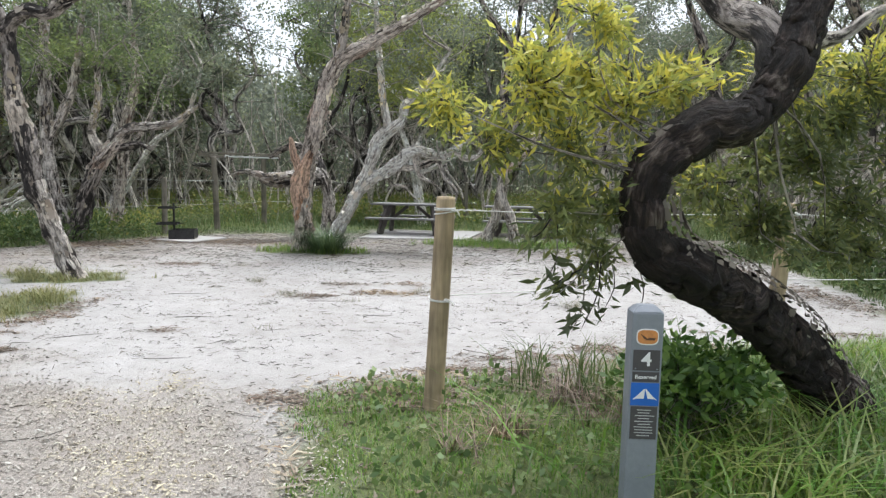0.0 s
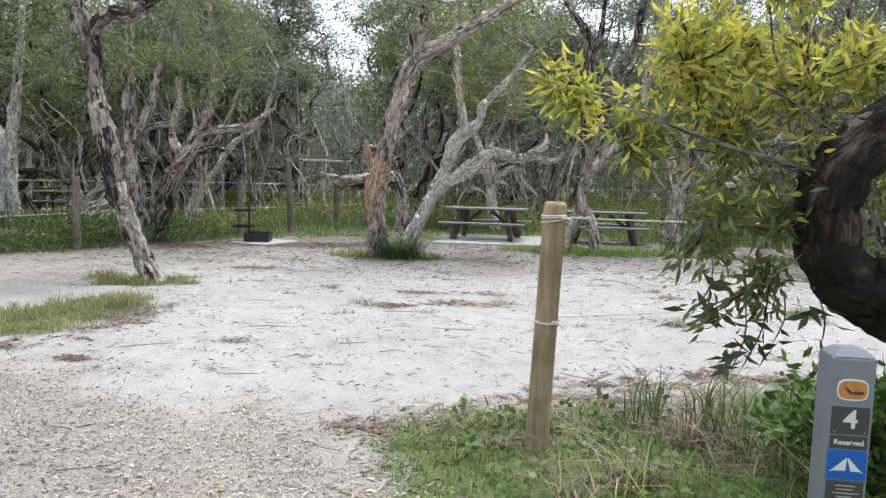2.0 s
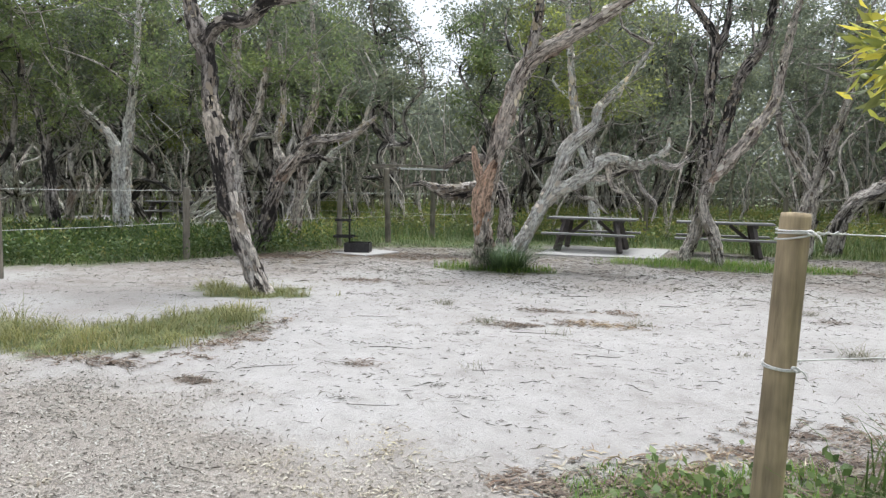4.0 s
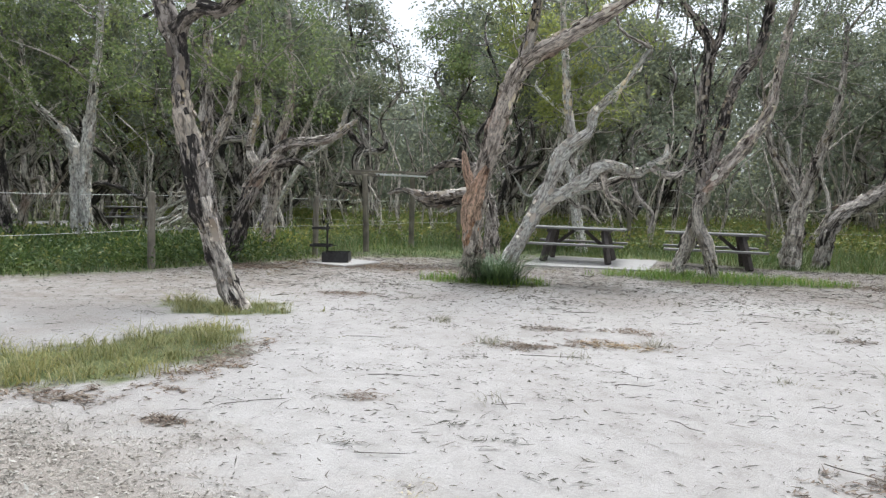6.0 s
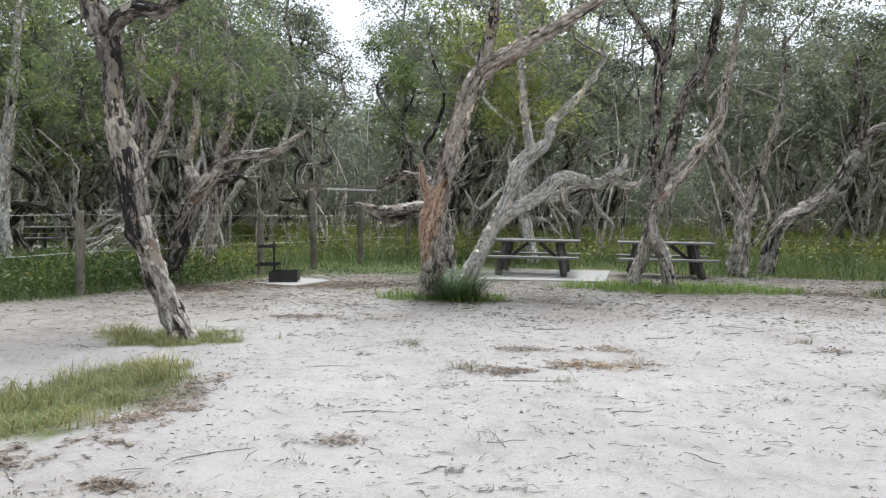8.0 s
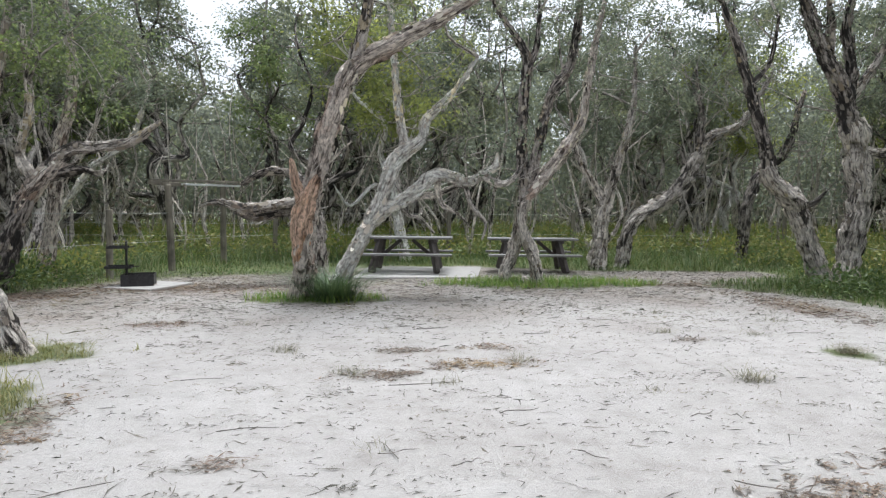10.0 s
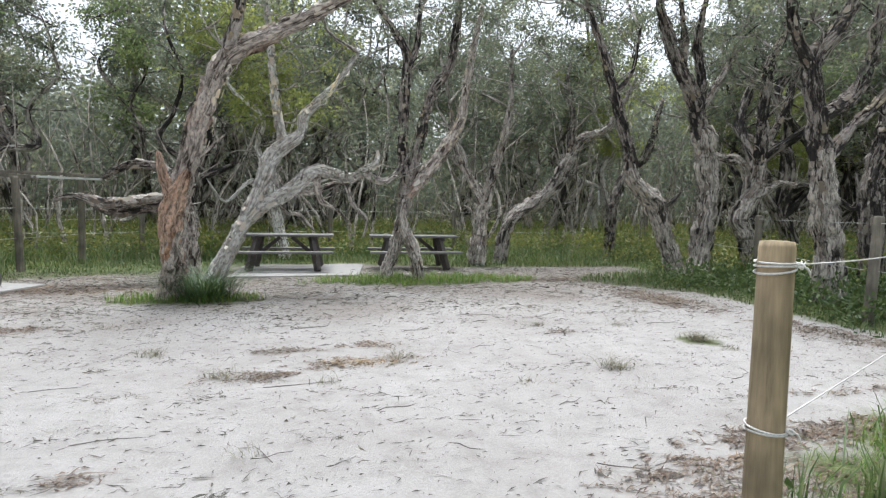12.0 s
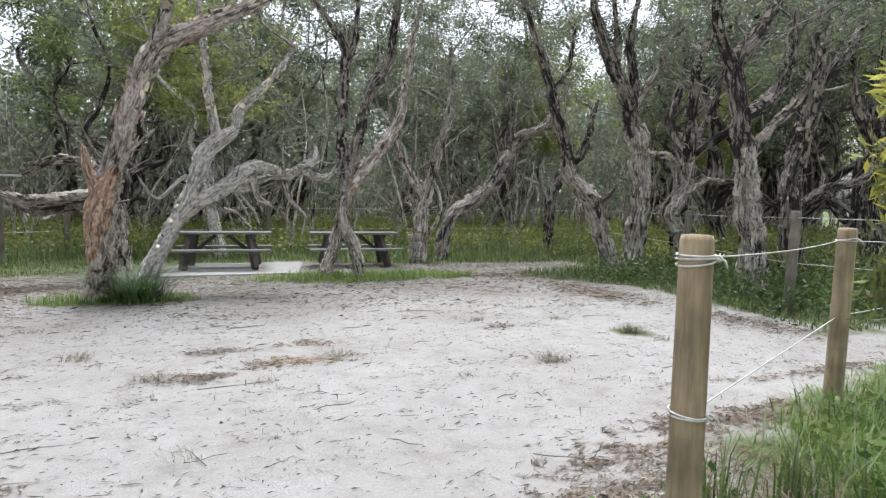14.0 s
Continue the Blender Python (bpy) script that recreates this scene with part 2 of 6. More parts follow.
# ---- materials ----
def mat(name, rough=0.8):
    m = bpy.data.materials.new(name)
    m.use_nodes = True
    b = m.node_tree.nodes["Principled BSDF"]
    b.inputs["Roughness"].default_value = rough
    return m, m.node_tree.nodes, m.node_tree.links, b


def noise_node(n, l, scale, detail=4, rough=0.6, stretch=None, source="Object"):
    if source == "grain":
        at = n.new("ShaderNodeAttribute")
        at.attribute_name = "grain"
        out = at.outputs["Vector"]
    else:
        out = n.new("ShaderNodeTexCoord").outputs[source]
    if stretch:
        mp = n.new("ShaderNodeMapping")
        mp.inputs["Scale"].default_value = stretch
        l.new(out, mp.inputs["Vector"])
        out = mp.outputs[0]
    t = n.new("ShaderNodeTexNoise")
    t.inputs["Scale"].default_value = scale
    t.inputs["Detail"].default_value = detail
    t.inputs["Roughness"].default_value = rough
    l.new(out, t.inputs["Vector"])
    return t.outputs["Fac"]


def ramp(n, l, fac, stops):
    r = n.new("ShaderNodeValToRGB")
    while len(r.color_ramp.elements) < len(stops):
        r.color_ramp.elements.new(0.5)
    for e, (p, c) in zip(r.color_ramp.elements, stops):
        e.position, e.color = p, (*c, 1) if len(c) == 3 else c
    l.new(fac, r.inputs["Fac"])
    return r.outputs["Color"]


def mixc(n, l, fac, a, b, blend='MIX'):
    x = n.new("ShaderNodeMix")
    x.data_type, x.blend_type = 'RGBA', blend
    for sock, val in ((x.inputs[0], fac), (x.inputs[6], a), (x.inputs[7], b)):
        if isinstance(val, (tuple, list)):
            sock.default_value = (*val, 1)
        elif isinstance(val, (int, float)):
            sock.default_value = val
        else:
            l.new(val, sock)
    return x.outputs[2]


def math_node(n, l, op, a, b=0.0):
    x = n.new("ShaderNodeMath")
    x.operation = op
    for sock, val in ((x.inputs[0], a), (x.inputs[1], b)):
        if isinstance(val, (int, float)):
            sock.default_value = val
        else:
            l.new(val, sock)
    return x.outputs[0]


def bump(n, l, b, height, strength=0.5, distance=0.01):
    x = n.new("ShaderNodeBump")
    x.inputs["Strength"].default_value = strength
    x.inputs["Distance"].default_value = distance
    l.new(height, x.inputs["Height"])
    l.new(x.outputs[0], b.inputs["Normal"])


def bark(name, pale, mid, dark, low=0.38, high=0.62, warm=None, along=0.14, furrow=0.6):
    """Papery bark: pale sheets, brown under-layers and dark weathered patches, drawn out along the limb."""
    m, n, l, b = mat(name, 0.9)
    big = noise_node(n, l, 5.5, 6, 0.68, (1, 1, min(1, along * 2.6)), "grain")
    fine = noise_node(n, l, 60, 5, 0.7, (1, 1, min(1, along * 2)), "grain")
    strips = noise_node(n, l, 26, 6, 0.72, (1, 1, along), "grain")
    fac = math_node(n, l, 'ADD', math_node(n, l, 'MULTIPLY', big, 0.55), math_node(n, l, 'MULTIPLY', strips, 0.45))
    c = ramp(n, l, fac, [(low, dark), ((low + high) / 2 - 0.02, mid), (high - 0.04, pale), (high + 0.1, tuple(min(1, k * 1.25) for k in pale))])
    if warm:
        wfac = ramp(n, l, noise_node(n, l, 4, 4, 0.6, (1, 1, 0.35), "grain"), [(0.55, (0, 0, 0)), (0.64, (0.75, 0.75, 0.75))])
        c = mixc(n, l, wfac, c, warm)
    # dark furrows between the papery sheets
    c = mixc(n, l, furrow, c, ramp(n, l, strips, [(0.41, (0.16, 0.14, 0.13)), (0.48, (0.8, 0.78, 0.76)), (0.6, (1.1, 1.1, 1.1))]), 'MULTIPLY')
    # small scales of bark with dark cracks between
    scales = noise_node(n, l, 34, 3, 0.6, (1, 1, 0.45), "grain")
    c = mixc(n, l, 0.58, c, ramp(n, l, scales, [(0.42, (0.3, 0.27, 0.25)), (0.48, (1, 1, 1)), (0.62, (1.15, 1.15, 1.14))]), 'MULTIPLY')
    c = mixc(n, l, 0.5, c, ramp(n, l, fine, [(0.3, (0.4, 0.38, 0.37)), (0.6, (1, 1, 1))]), 'MULTIPLY')
    l.new(c, b.inputs["Base Color"])
    bump(n, l, b, math_node(n, l, 'ADD', fine, math_node(n, l, 'MULTIPLY', strips, 2.4)), 1.0, 0.035)
    return m


def leaf_mat(name, colours, translucent=0.35, rough=0.5):
    """Leaves: each island its own hue, some light through them."""
    m, n, l, b = mat(name, rough)
    geo = n.new("ShaderNodeNewGeometry")
    stops = [(i / max(1, len(colours) - 1), c) for i, c in enumerate(colours)]
    c = ramp(n, l, geo.outputs["Random Per Island"], stops)
    patch = noise_node(n, l, 0.9, 3, 0.5)
    c = mixc(n, l, 0.6, c, ramp(n, l, patch, [(0.3, (0.5, 0.56, 0.52)), (0.52, (1.0, 1.0, 0.95)), (0.68, (1.5, 1.4, 0.85))]), 'MULTIPLY')
    l.new(c, b.inputs["Base Color"])
    tr = n.new("ShaderNodeBsdfTranslucent")
    l.new(c, tr.inputs["Color"])
    mx = n.new("ShaderNodeMixShader")
    mx.inputs[0].default_value = translucent
    l.new(b.outputs[0], mx.inputs[1])
    l.new(tr.outputs[0], mx.inputs[2])
    l.new(mx.outputs[0], n["Material Output"].inputs["Surface"])
    return m


def plain(name, colour, rough=0.7, var=0.25, scale=20, stretch=None, metal=0.0, relief=0.3, distance=0.004):
    m, n, l, b = mat(name, rough)
    f1 = noise_node(n, l, scale, 5, 0.65, stretch)
    f2 = noise_node(n, l, scale * 0.13, 3, 0.6)
    c = mixc(n, l, 1.0, colour, ramp(n, l, f1, [(0.3, (1 - var,) * 3), (0.7, (1 + var,) * 3)]), 'MULTIPLY')
    c = mixc(n, l, 1.0, c, ramp(n, l, f2, [(0.35, (1 - var,) * 3), (0.65, (1 + var * 0.6,) * 3)]), 'MULTIPLY')
    l.new(c, b.inputs["Base Color"])
    b.inputs["Metallic"].default_value = metal
    bump(n, l, b, f1, relief, distance)
    return m


BARK_PALE = bark("bark_pale", (0.8, 0.74, 0.67), (0.42, 0.36, 0.31), (0.07, 0.06, 0.053), 0.43, 0.51, None, 0.14, 0.75)
BARK_WHITE = bark("bark_white", (0.88, 0.83, 0.76), (0.78, 0.7, 0.62), (0.22, 0.18, 0.15), 0.37, 0.46, None, 0.14, 0.55)
BARK_DARK = bark("bark_dark", (0.48, 0.43, 0.39), (0.14, 0.12, 0.109), (0.045, 0.039, 0.036), 0.47, 0.57)
BARK_PINK = bark("bark_pink", (0.76, 0.68, 0.61), (0.5, 0.42, 0.36), (0.12, 0.095, 0.083), 0.41, 0.51, (0.56, 0.39, 0.3), 0.14, 0.75)
BARK_ORANGE = bark("bark_orange", (0.74, 0.53, 0.4), (0.6, 0.34, 0.2), (0.14, 0.08, 0.06), 0.38, 0.47, (0.66, 0.34, 0.17), 0.14, 0.65)
BARK_GREY = bark("bark_grey", (0.68, 0.63, 0.58), (0.3, 0.265, 0.24), (0.07, 0.061, 0.055), 0.44, 0.53)
LEAF_FAR = leaf_mat("leaf_far", [(0.135, 0.158, 0.122), (0.195, 0.22, 0.16), (0.16, 0.188, 0.142), (0.27, 0.29, 0.19), (0.185, 0.21, 0.158)], 0.6, 0.75)
# far leaves: aerial haze is mixed into the colour, paler and greyer
LEAF_HAZED = leaf_mat("leaf_hazed", [(0.175, 0.195, 0.165), (0.24, 0.26, 0.205), (0.205, 0.23, 0.19), (0.3, 0.32, 0.23)], 0.6, 0.8)
LEAF_LIME = leaf_mat("leaf_lime", [(0.2, 0.24, 0.09), (0.3, 0.34, 0.11), (0.38, 0.4, 0.13), (0.24, 0.28, 0.11)], 0.6, 0.7)
LEAF_OLIVE = leaf_mat("leaf_olive", [(0.11, 0.155, 0.07), (0.175, 0.225, 0.095), (0.24, 0.28, 0.115), (0.15, 0.195, 0.085)], 0.6, 0.7)
LEAF_OLD = leaf_mat("leaf_old", [(0.1, 0.13, 0.055), (0.16, 0.2, 0.075), (0.24, 0.26, 0.1), (0.075, 0.1, 0.045), (0.32, 0.33, 0.1)], 0.45, 0.5)
LEAF_YELLOW = leaf_mat("leaf_yellow", [(0.28, 0.32, 0.09), (0.5, 0.5, 0.11), (0.74, 0.64, 0.1), (0.38, 0.42, 0.12), (0.18, 0.22, 0.07), (0.74, 0.67, 0.14), (0.57, 0.58, 0.17)], 0.5, 0.45)
LEAF_DARK = leaf_mat("leaf_dark", [(0.03, 0.05, 0.022), (0.06, 0.08, 0.03), (0.11, 0.12, 0.04)], 0.25, 0.4)
GRASS = leaf_mat("grass_blades", [(0.08, 0.19, 0.025), (0.14, 0.28, 0.04), (0.2, 0.31, 0.055), (0.3, 0.31, 0.12), (0.105, 0.22, 0.03)], 0.4)
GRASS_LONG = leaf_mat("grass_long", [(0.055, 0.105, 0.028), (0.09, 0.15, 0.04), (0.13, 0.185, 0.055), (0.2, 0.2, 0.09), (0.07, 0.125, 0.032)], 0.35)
GRASS_OLIVE = leaf_mat("grass_olive", [(0.16, 0.18, 0.065), (0.25, 0.25, 0.09), (0.36, 0.32, 0.155), (0.2, 0.215, 0.075)], 0.4)
FERN = leaf_mat("undergrowth", [(0.1, 0.16, 0.05), (0.17, 0.23, 0.07), (0.28, 0.3, 0.085), (0.36, 0.33, 0.12), (0.13, 0.185, 0.065)], 0.42)
BARK_CREAM = bark("bark_cream", (0.7, 0.62, 0.53), (0.6, 0.5, 0.41), (0.3, 0.22, 0.17), 0.33, 0.44)
FLAKE = leaf_mat("bark_flakes", [(0.36, 0.31, 0.27), (0.2, 0.16, 0.13), (0.48, 0.43, 0.38), (0.1, 0.08, 0.07)], 0.1, 0.9)
FLAKE_PALE = leaf_mat("pale_flakes", [(0.74, 0.68, 0.61), (0.56, 0.48, 0.42), (0.84, 0.79, 0.72), (0.3, 0.24, 0.2)], 0.1, 0.9)
LITTER_MAT = leaf_mat("dry_leaves", [(0.15, 0.105, 0.08), (0.24, 0.18, 0.14), (0.08, 0.06, 0.05), (0.34, 0.28, 0.22), (0.19, 0.125, 0.09), (0.11, 0.085, 0.07)], 0.1, 0.8)
SLIVER = leaf_mat("fallen_slivers", [(0.13, 0.12, 0.1), (0.07, 0.065, 0.055), (0.2, 0.18, 0.15), (0.1, 0.09, 0.08)], 0.0, 0.9)
CHIP = leaf_mat("gravel_chips", [(0.3, 0.27, 0.24), (0.43, 0.405, 0.37), (0.14, 0.12, 0.105), (0.36, 0.325, 0.285), (0.5, 0.48, 0.45), (0.2, 0.17, 0.145)], 0.0, 0.9)
POST_WOOD = plain("post_wood", (0.39, 0.305, 0.19), 0.8, 0.42, 22, (1, 1, 0.07), relief=0.6)
POST_GREY = plain("post_grey", (0.19, 0.17, 0.135), 0.85, 0.35, 26, (1, 1, 0.08), relief=0.5)
TABLE_GREY = plain("table_top", (0.2, 0.195, 0.187), 0.75, 0.22, 30, (0.08, 1, 1))
TABLE_DARK = plain("table_frame", (0.075, 0.064, 0.058), 0.75, 0.3, 30)
STEEL_BLACK = plain("sooty_steel", (0.035, 0.033, 0.033), 0.6, 0.35, 22, metal=0.4)
CONCRETE = plain("concrete", (0.36, 0.35, 0.335), 0.9, 0.12, 40)
ROPE = plain("rope", (0.72, 0.71, 0.68), 0.8, 0.15, 160)
WIRE = plain("fence_wire", (0.62, 0.62, 0.6), 0.5, 0.1, 60, metal=0.2)
RAIL_PALE = plain("pale_rail", (0.55, 0.56, 0.55), 0.5, 0.1, 30)
SIGN_GREY = plain("sign_grey", (0.23, 0.25, 0.28), 0.55, 0.06, 50)
SIGN_PANEL = plain("sign_panel", (0.07, 0.065, 0.07), 0.5, 0.08, 60)
SIGN_BLUE = plain("sign_blue", (0.02, 0.13, 0.52), 0.45, 0.05, 60)
SIGN_WHITE = plain("sign_white", (0.8, 0.8, 0.8), 0.5, 0.04, 60)
SIGN_ORANGE = plain("sign_orange", (0.62, 0.26, 0.08), 0.5, 0.15, 80)
SIGN_BROWN = plain("sign_brown", (0.1, 0.05, 0.03), 0.5, 0.1, 80)
TWIG = plain("twig", (0.13, 0.115, 0.1), 0.9, 0.3, 50)
ASH = plain("ash", (0.3, 0.29, 0.28), 0.95, 0.4, 30)


def ground_material():
    m, n, l, b = mat("ground_sand_and_soil", 0.95)

    def attr(name):
        a = n.new("ShaderNodeAttribute")
        a.attribute_name = name
        return a.outputs["Fac"]
    big = noise_node(n, l, 0.55, 4, 0.6)
    mid = noise_node(n, l, 4.5, 6, 0.65)
    fine = noise_node(n, l, 60, 5, 0.75)
    grit = noise_node(n, l, 210, 3, 0.7)
    sand = ramp(n, l, mid, [(0.25, (0.33, 0.315, 0.295)), (0.5, (0.435, 0.42, 0.405)), (0.8, (0.485, 0.475, 0.465))])
    sand = mixc(n, l, 0.8, sand, ramp(n, l, big, [(0.3, (0.82, 0.8, 0.78)), (0.65, (1.05, 1.05, 1.04))]), 'MULTIPLY')
    sand = mixc(n, l, 0.5, sand, ramp(n, l, fine, [(0.3, (0.72, 0.7, 0.67)), (0.6, (1.05, 1.05, 1.05))]), 'MULTIPLY')
    grav = ramp(n, l, grit, [(0.3, (0.16, 0.14, 0.12)), (0.5, (0.35, 0.32, 0.285)), (0.7, (0.5, 0.47, 0.43))])
    grav = mixc(n, l, 0.7, grav, ramp(n, l, mid, [(0.3, (0.75, 0.72, 0.7)), (0.7, (1.1, 1.08, 1.05))]), 'MULTIPLY')
    lit = ramp(n, l, fine, [(0.3, (0.09, 0.075, 0.06)), (0.5, (0.22, 0.185, 0.155)), (0.7, (0.36, 0.32, 0.28))])
    soil = ramp(n, l, fine, [(0.3, (0.07, 0.09, 0.035)), (0.55, (0.13, 0.16, 0.055)), (0.75, (0.25, 0.25, 0.12))])
    dust = ramp(n, l, mid, [(0.34, (0.1, 0.1, 0.1)), (0.55, (0.85, 0.85, 0.85))])
    c = mixc(n, l, attr("gravel"), sand, grav)
    c = mixc(n, l, math_node(n, l, 'MULTIPLY', attr("worn"), dust), c, lit)
    lfac = math_node(n, l, 'MULTIPLY', attr("litter"), ramp(n, l, fine, [(0.38, (0.25, 0.25, 0.25)), (0.5, (1, 1, 1))]))
    c = mixc(n, l, lfac, c, lit)
    c = mixc(n, l, attr("grass"), c, soil)
    l.new(c, b.inputs["Base Color"])
    h = math_node(n, l, 'ADD', math_node(n, l, 'MULTIPLY', mid, 1.5), math_node(n, l, 'ADD', fine, math_node(n, l, 'MULTIPLY', grit, 0.5)))
    bump(n, l, b, h, 0.7, 0.02)
    return m


# ---- ground: one sheet to the horizon ----
def grid_line(lo, hi, step, far):
    mid = np.arange(lo, hi + step / 2, step)
    k = np.geomspace(step, far, 45)
    return np.concatenate([(lo - np.cumsum(k))[::-1], mid, hi + np.cumsum(k)])


gx, gy = grid_line(-9.5, 9.5, 0.075, 120), grid_line(0.2, 17.5, 0.075, 120)
GX, GY = np.meshgrid(gx, gy)
nx, ny = len(gx), len(gy)
gi = (np.arange(ny - 1)[:, None] * nx + np.arange(nx - 1)[None]).ravel()
ground_me = mesh_np("ground", np.column_stack([GX.ravel(), GY.ravel(), ground_z(GX, GY).ravel()]), np.stack([gi, gi + 1, gi + nx + 1, gi + nx], 1), True)
for key, values in (("grass", grass_mask(GX, GY)), ("gravel", gravel_mask(GX, GY)), ("litter", 0.4 * drift(GX, GY)),
                    ("worn", np.clip((GY - 8.8) / 4 + 0.4 * ripple(GX, GY, 2.0, 31) + 0.8 * np.clip((-4.4 - GX) / 1.5, 0, 1), 0.06, 1))):
    ground_me.attributes.new(key, 'FLOAT', 'POINT').data.foreach_set("value", values.astype(np.float32).ravel())
tagged(link_mesh("ground", ground_me, ground_material()), "pale sandy clearing with chip gravel, leaf litter and grassy edges", "ground", kind="structure")


# concrete pads
def slab(name, corners, z, material, label):
    bm = bmesh.new()
    low = [bm.verts.new((x, y, -0.05)) for x, y in corners]
    top = [bm.verts.new((x, y, z)) for x, y in corners]
    bm.faces.new(low[::-1])
    face = bm.faces.new(top)
    for i in range(len(corners)):
        j = (i + 1) % len(corners)
        bm.faces.new((low[i], low[j], top[j], top[i]))
    bmesh.ops.bevel(bm, geom=list(face.edges), offset=0.012, segments=2, affect='EDGES')
    return tagged(part(name, bm, material), label, "slab", kind="structure")


slab("pavement_table", [(-1.9, 14.5), (0.55, 14.45), (1.05, 16.8), (-1.55, 16.95)], 0.03, CONCRETE, "pale concrete slab under the picnic table")
slab("pavement_barbecue", [(-5.95, 13.15), (-5.05, 12.8), (-4.62, 13.8), (-5.5, 14.2)], 0.03, CONCRETE, "pale concrete pad under the barbecue")
slab("pavement_far", [(-21.5, 22.2), (-13.8, 20.6), (-13.6, 22.4), (-21, 24.4)], 0.04, CONCRETE, "pale concrete slab beyond the fence")


# ---- trees ----
def origin_of(points):
    return (points[0][0], points[0][1], 0.0)


def cloud(centres, spread, per, length, width, g, droop=0.3, flat=0.7):
    """Leaves in loose sprays round the centres, pointing outwards."""
    c = np.repeat(np.array(centres, float), per, axis=0)
    off = g.normal(0, 1, (len(c), 3)) * np.array([spread, spread, spread * flat])
    d = off / (np.linalg.norm(off, axis=1)[:, None] + 1e-6)
    return flat_leaves_np(c + off, d, length, width, g, droop)


def twig_set(a_points, b_points, r, seed, segs=4):
    """Thin twigs from points a to points b."""
    g = np.random.default_rng(seed)
    out = []
    for a, b in zip(a_points, b_points):
        a, b = np.array(a, float), np.array(b, float)
        m = (a + b) / 2 + g.normal(0, 0.12, 3) * np.linalg.norm(b - a)
        p = smooth_path([(*a, r), (*m, r * 0.7), (*b, r * 0.35)], max(0.05, np.linalg.norm(b - a) / 6))
        out.append(tube_np(p[:, :3], p[:, 3], segs, 0.05, seed))
    return join_np(out)


def forest_tree(seed, height, stems, material, leaf, dark_material, leaves=8800, leaf_len=0.135, low=0.46):
    """A wild paperbark built at the origin: trunk, limbs, crown."""
    g = np.random.default_rng(seed)
    ob = thing("paperbark_tree", (0, 0, 0), "wild paperbark tree with twisted pale and dark bark", "tree", "woodland trees")
    fork = g.uniform(0.25, 1.1)
    lean = g.normal(0, 0.3, 2)
    base_r = g.uniform(0.09, 0.15)
    top = np.array([lean[0] * fork, lean[1] * fork, fork])
    limb("trunk", [(0, 0, -0.08), tuple(top * 0.5 + np.array([g.normal(0, 0.04), g.normal(0, 0.04), 0])), tuple(top), tuple(top + np.array([0, 0, 0.15]))],
         [base_r * 1.25, base_r, base_r * 0.95, base_r * 0.7], material, ob, (0, 0, 0), 9, 0.16, seed, 0.4, 0.12)
    tips, twigs = [], []
    for s in range(stems):
        a = s / stems * 6.28 + g.uniform(-0.6, 0.6)
        h = height * g.uniform(0.72, 1.05)
        reach = g.uniform(0.35, 1.3)
        pts, p = [tuple(top - np.array([0, 0, 0.1]))], top.copy()
        n = 7
        for k in range(1, n + 1):
            z = fork + (h - fork) * k / n
            w = reach * (k / n) ** 0.8
            p = np.array([top[0] + np.cos(a) * w, top[1] + np.sin(a) * w, z]) + g.normal(0, 0.25, 3) * np.array([1, 1, 0.4])
            pts.append(tuple(p))
        r0 = base_r * g.uniform(0.55, 0.8)
        radii = [r0 * (1 - 0.86 * k / n) for k in range(n + 1)]
        limb("limb", pts, radii, dark_material if g.random() < 0.45 else material, ob, (0, 0, 0), 7, 0.14, seed + s + 1, 0, 0.16)
        for k in range(2, n + 1):
            for _ in range(4 if k > 2 else 2):
                q = np.array(pts[k])
                b = g.uniform(0, 6.28)
                e = q + np.array([np.cos(b), np.sin(b), g.uniform(-0.15, 0.7)]) * g.uniform(0.35, 1.0)
                twigs.append((q, e))
                if e[2] > height * low:
                    tips += [e, (q + e) / 2]
    for k in range(2):
        a, z = g.uniform(0, 6.28), g.uniform(0.8, 2.0)
        d = np.array([np.cos(a), np.sin(a), 0])
        start = np.array([top[0], top[1], 0]) * min(1, z / fork) + np.array([0, 0, min(z, fork + 0.2)])
        reach = g.uniform(0.8, 1.7)
        bough = [start, start + d * reach * 0.35 + np.array([0, 0, g.uniform(0.05, 0.35)]), start + d * reach * 0.7 + g.normal(0, 0.14, 3), start + d * reach + np.array([g.normal(0, 0.2), g.normal(0, 0.2), g.uniform(0.1, 0.7)])]
        limb("bough", [tuple(p) for p in bough], [base_r * 0.6, base_r * 0.5, base_r * 0.4, base_r * 0.15], material, ob, (0, 0, 0), 7, 0.16, seed + 50 + k, 0, 0.14)
    v, f = twig_set([t[0] for t in twigs], [t[1] for t in twigs], 0.02, seed, 4)
    tagged(link_mesh("twig_work", mesh_np("twig_work", v, f, True), dark_material, ob), kind="stuff")
    share = np.minimum(9, g.lognormal(0, 1.25, len(tips)))
    share = np.maximum(2, share / share.sum() * leaves).astype(int)
    sprays = np.repeat(np.array(tips), share, axis=0)
    off = g.normal(0, 0.145, sprays.shape) * np.array([1, 1, 0.8])
    v, f = flat_leaves_np(sprays + off, off * 3, leaf_len * 0.8, leaf_len * 0.17, g, 0.35)
    tagged(link_mesh("crown", mesh_np("crown", v, f), leaf, ob), kind="stuff")
    return ob


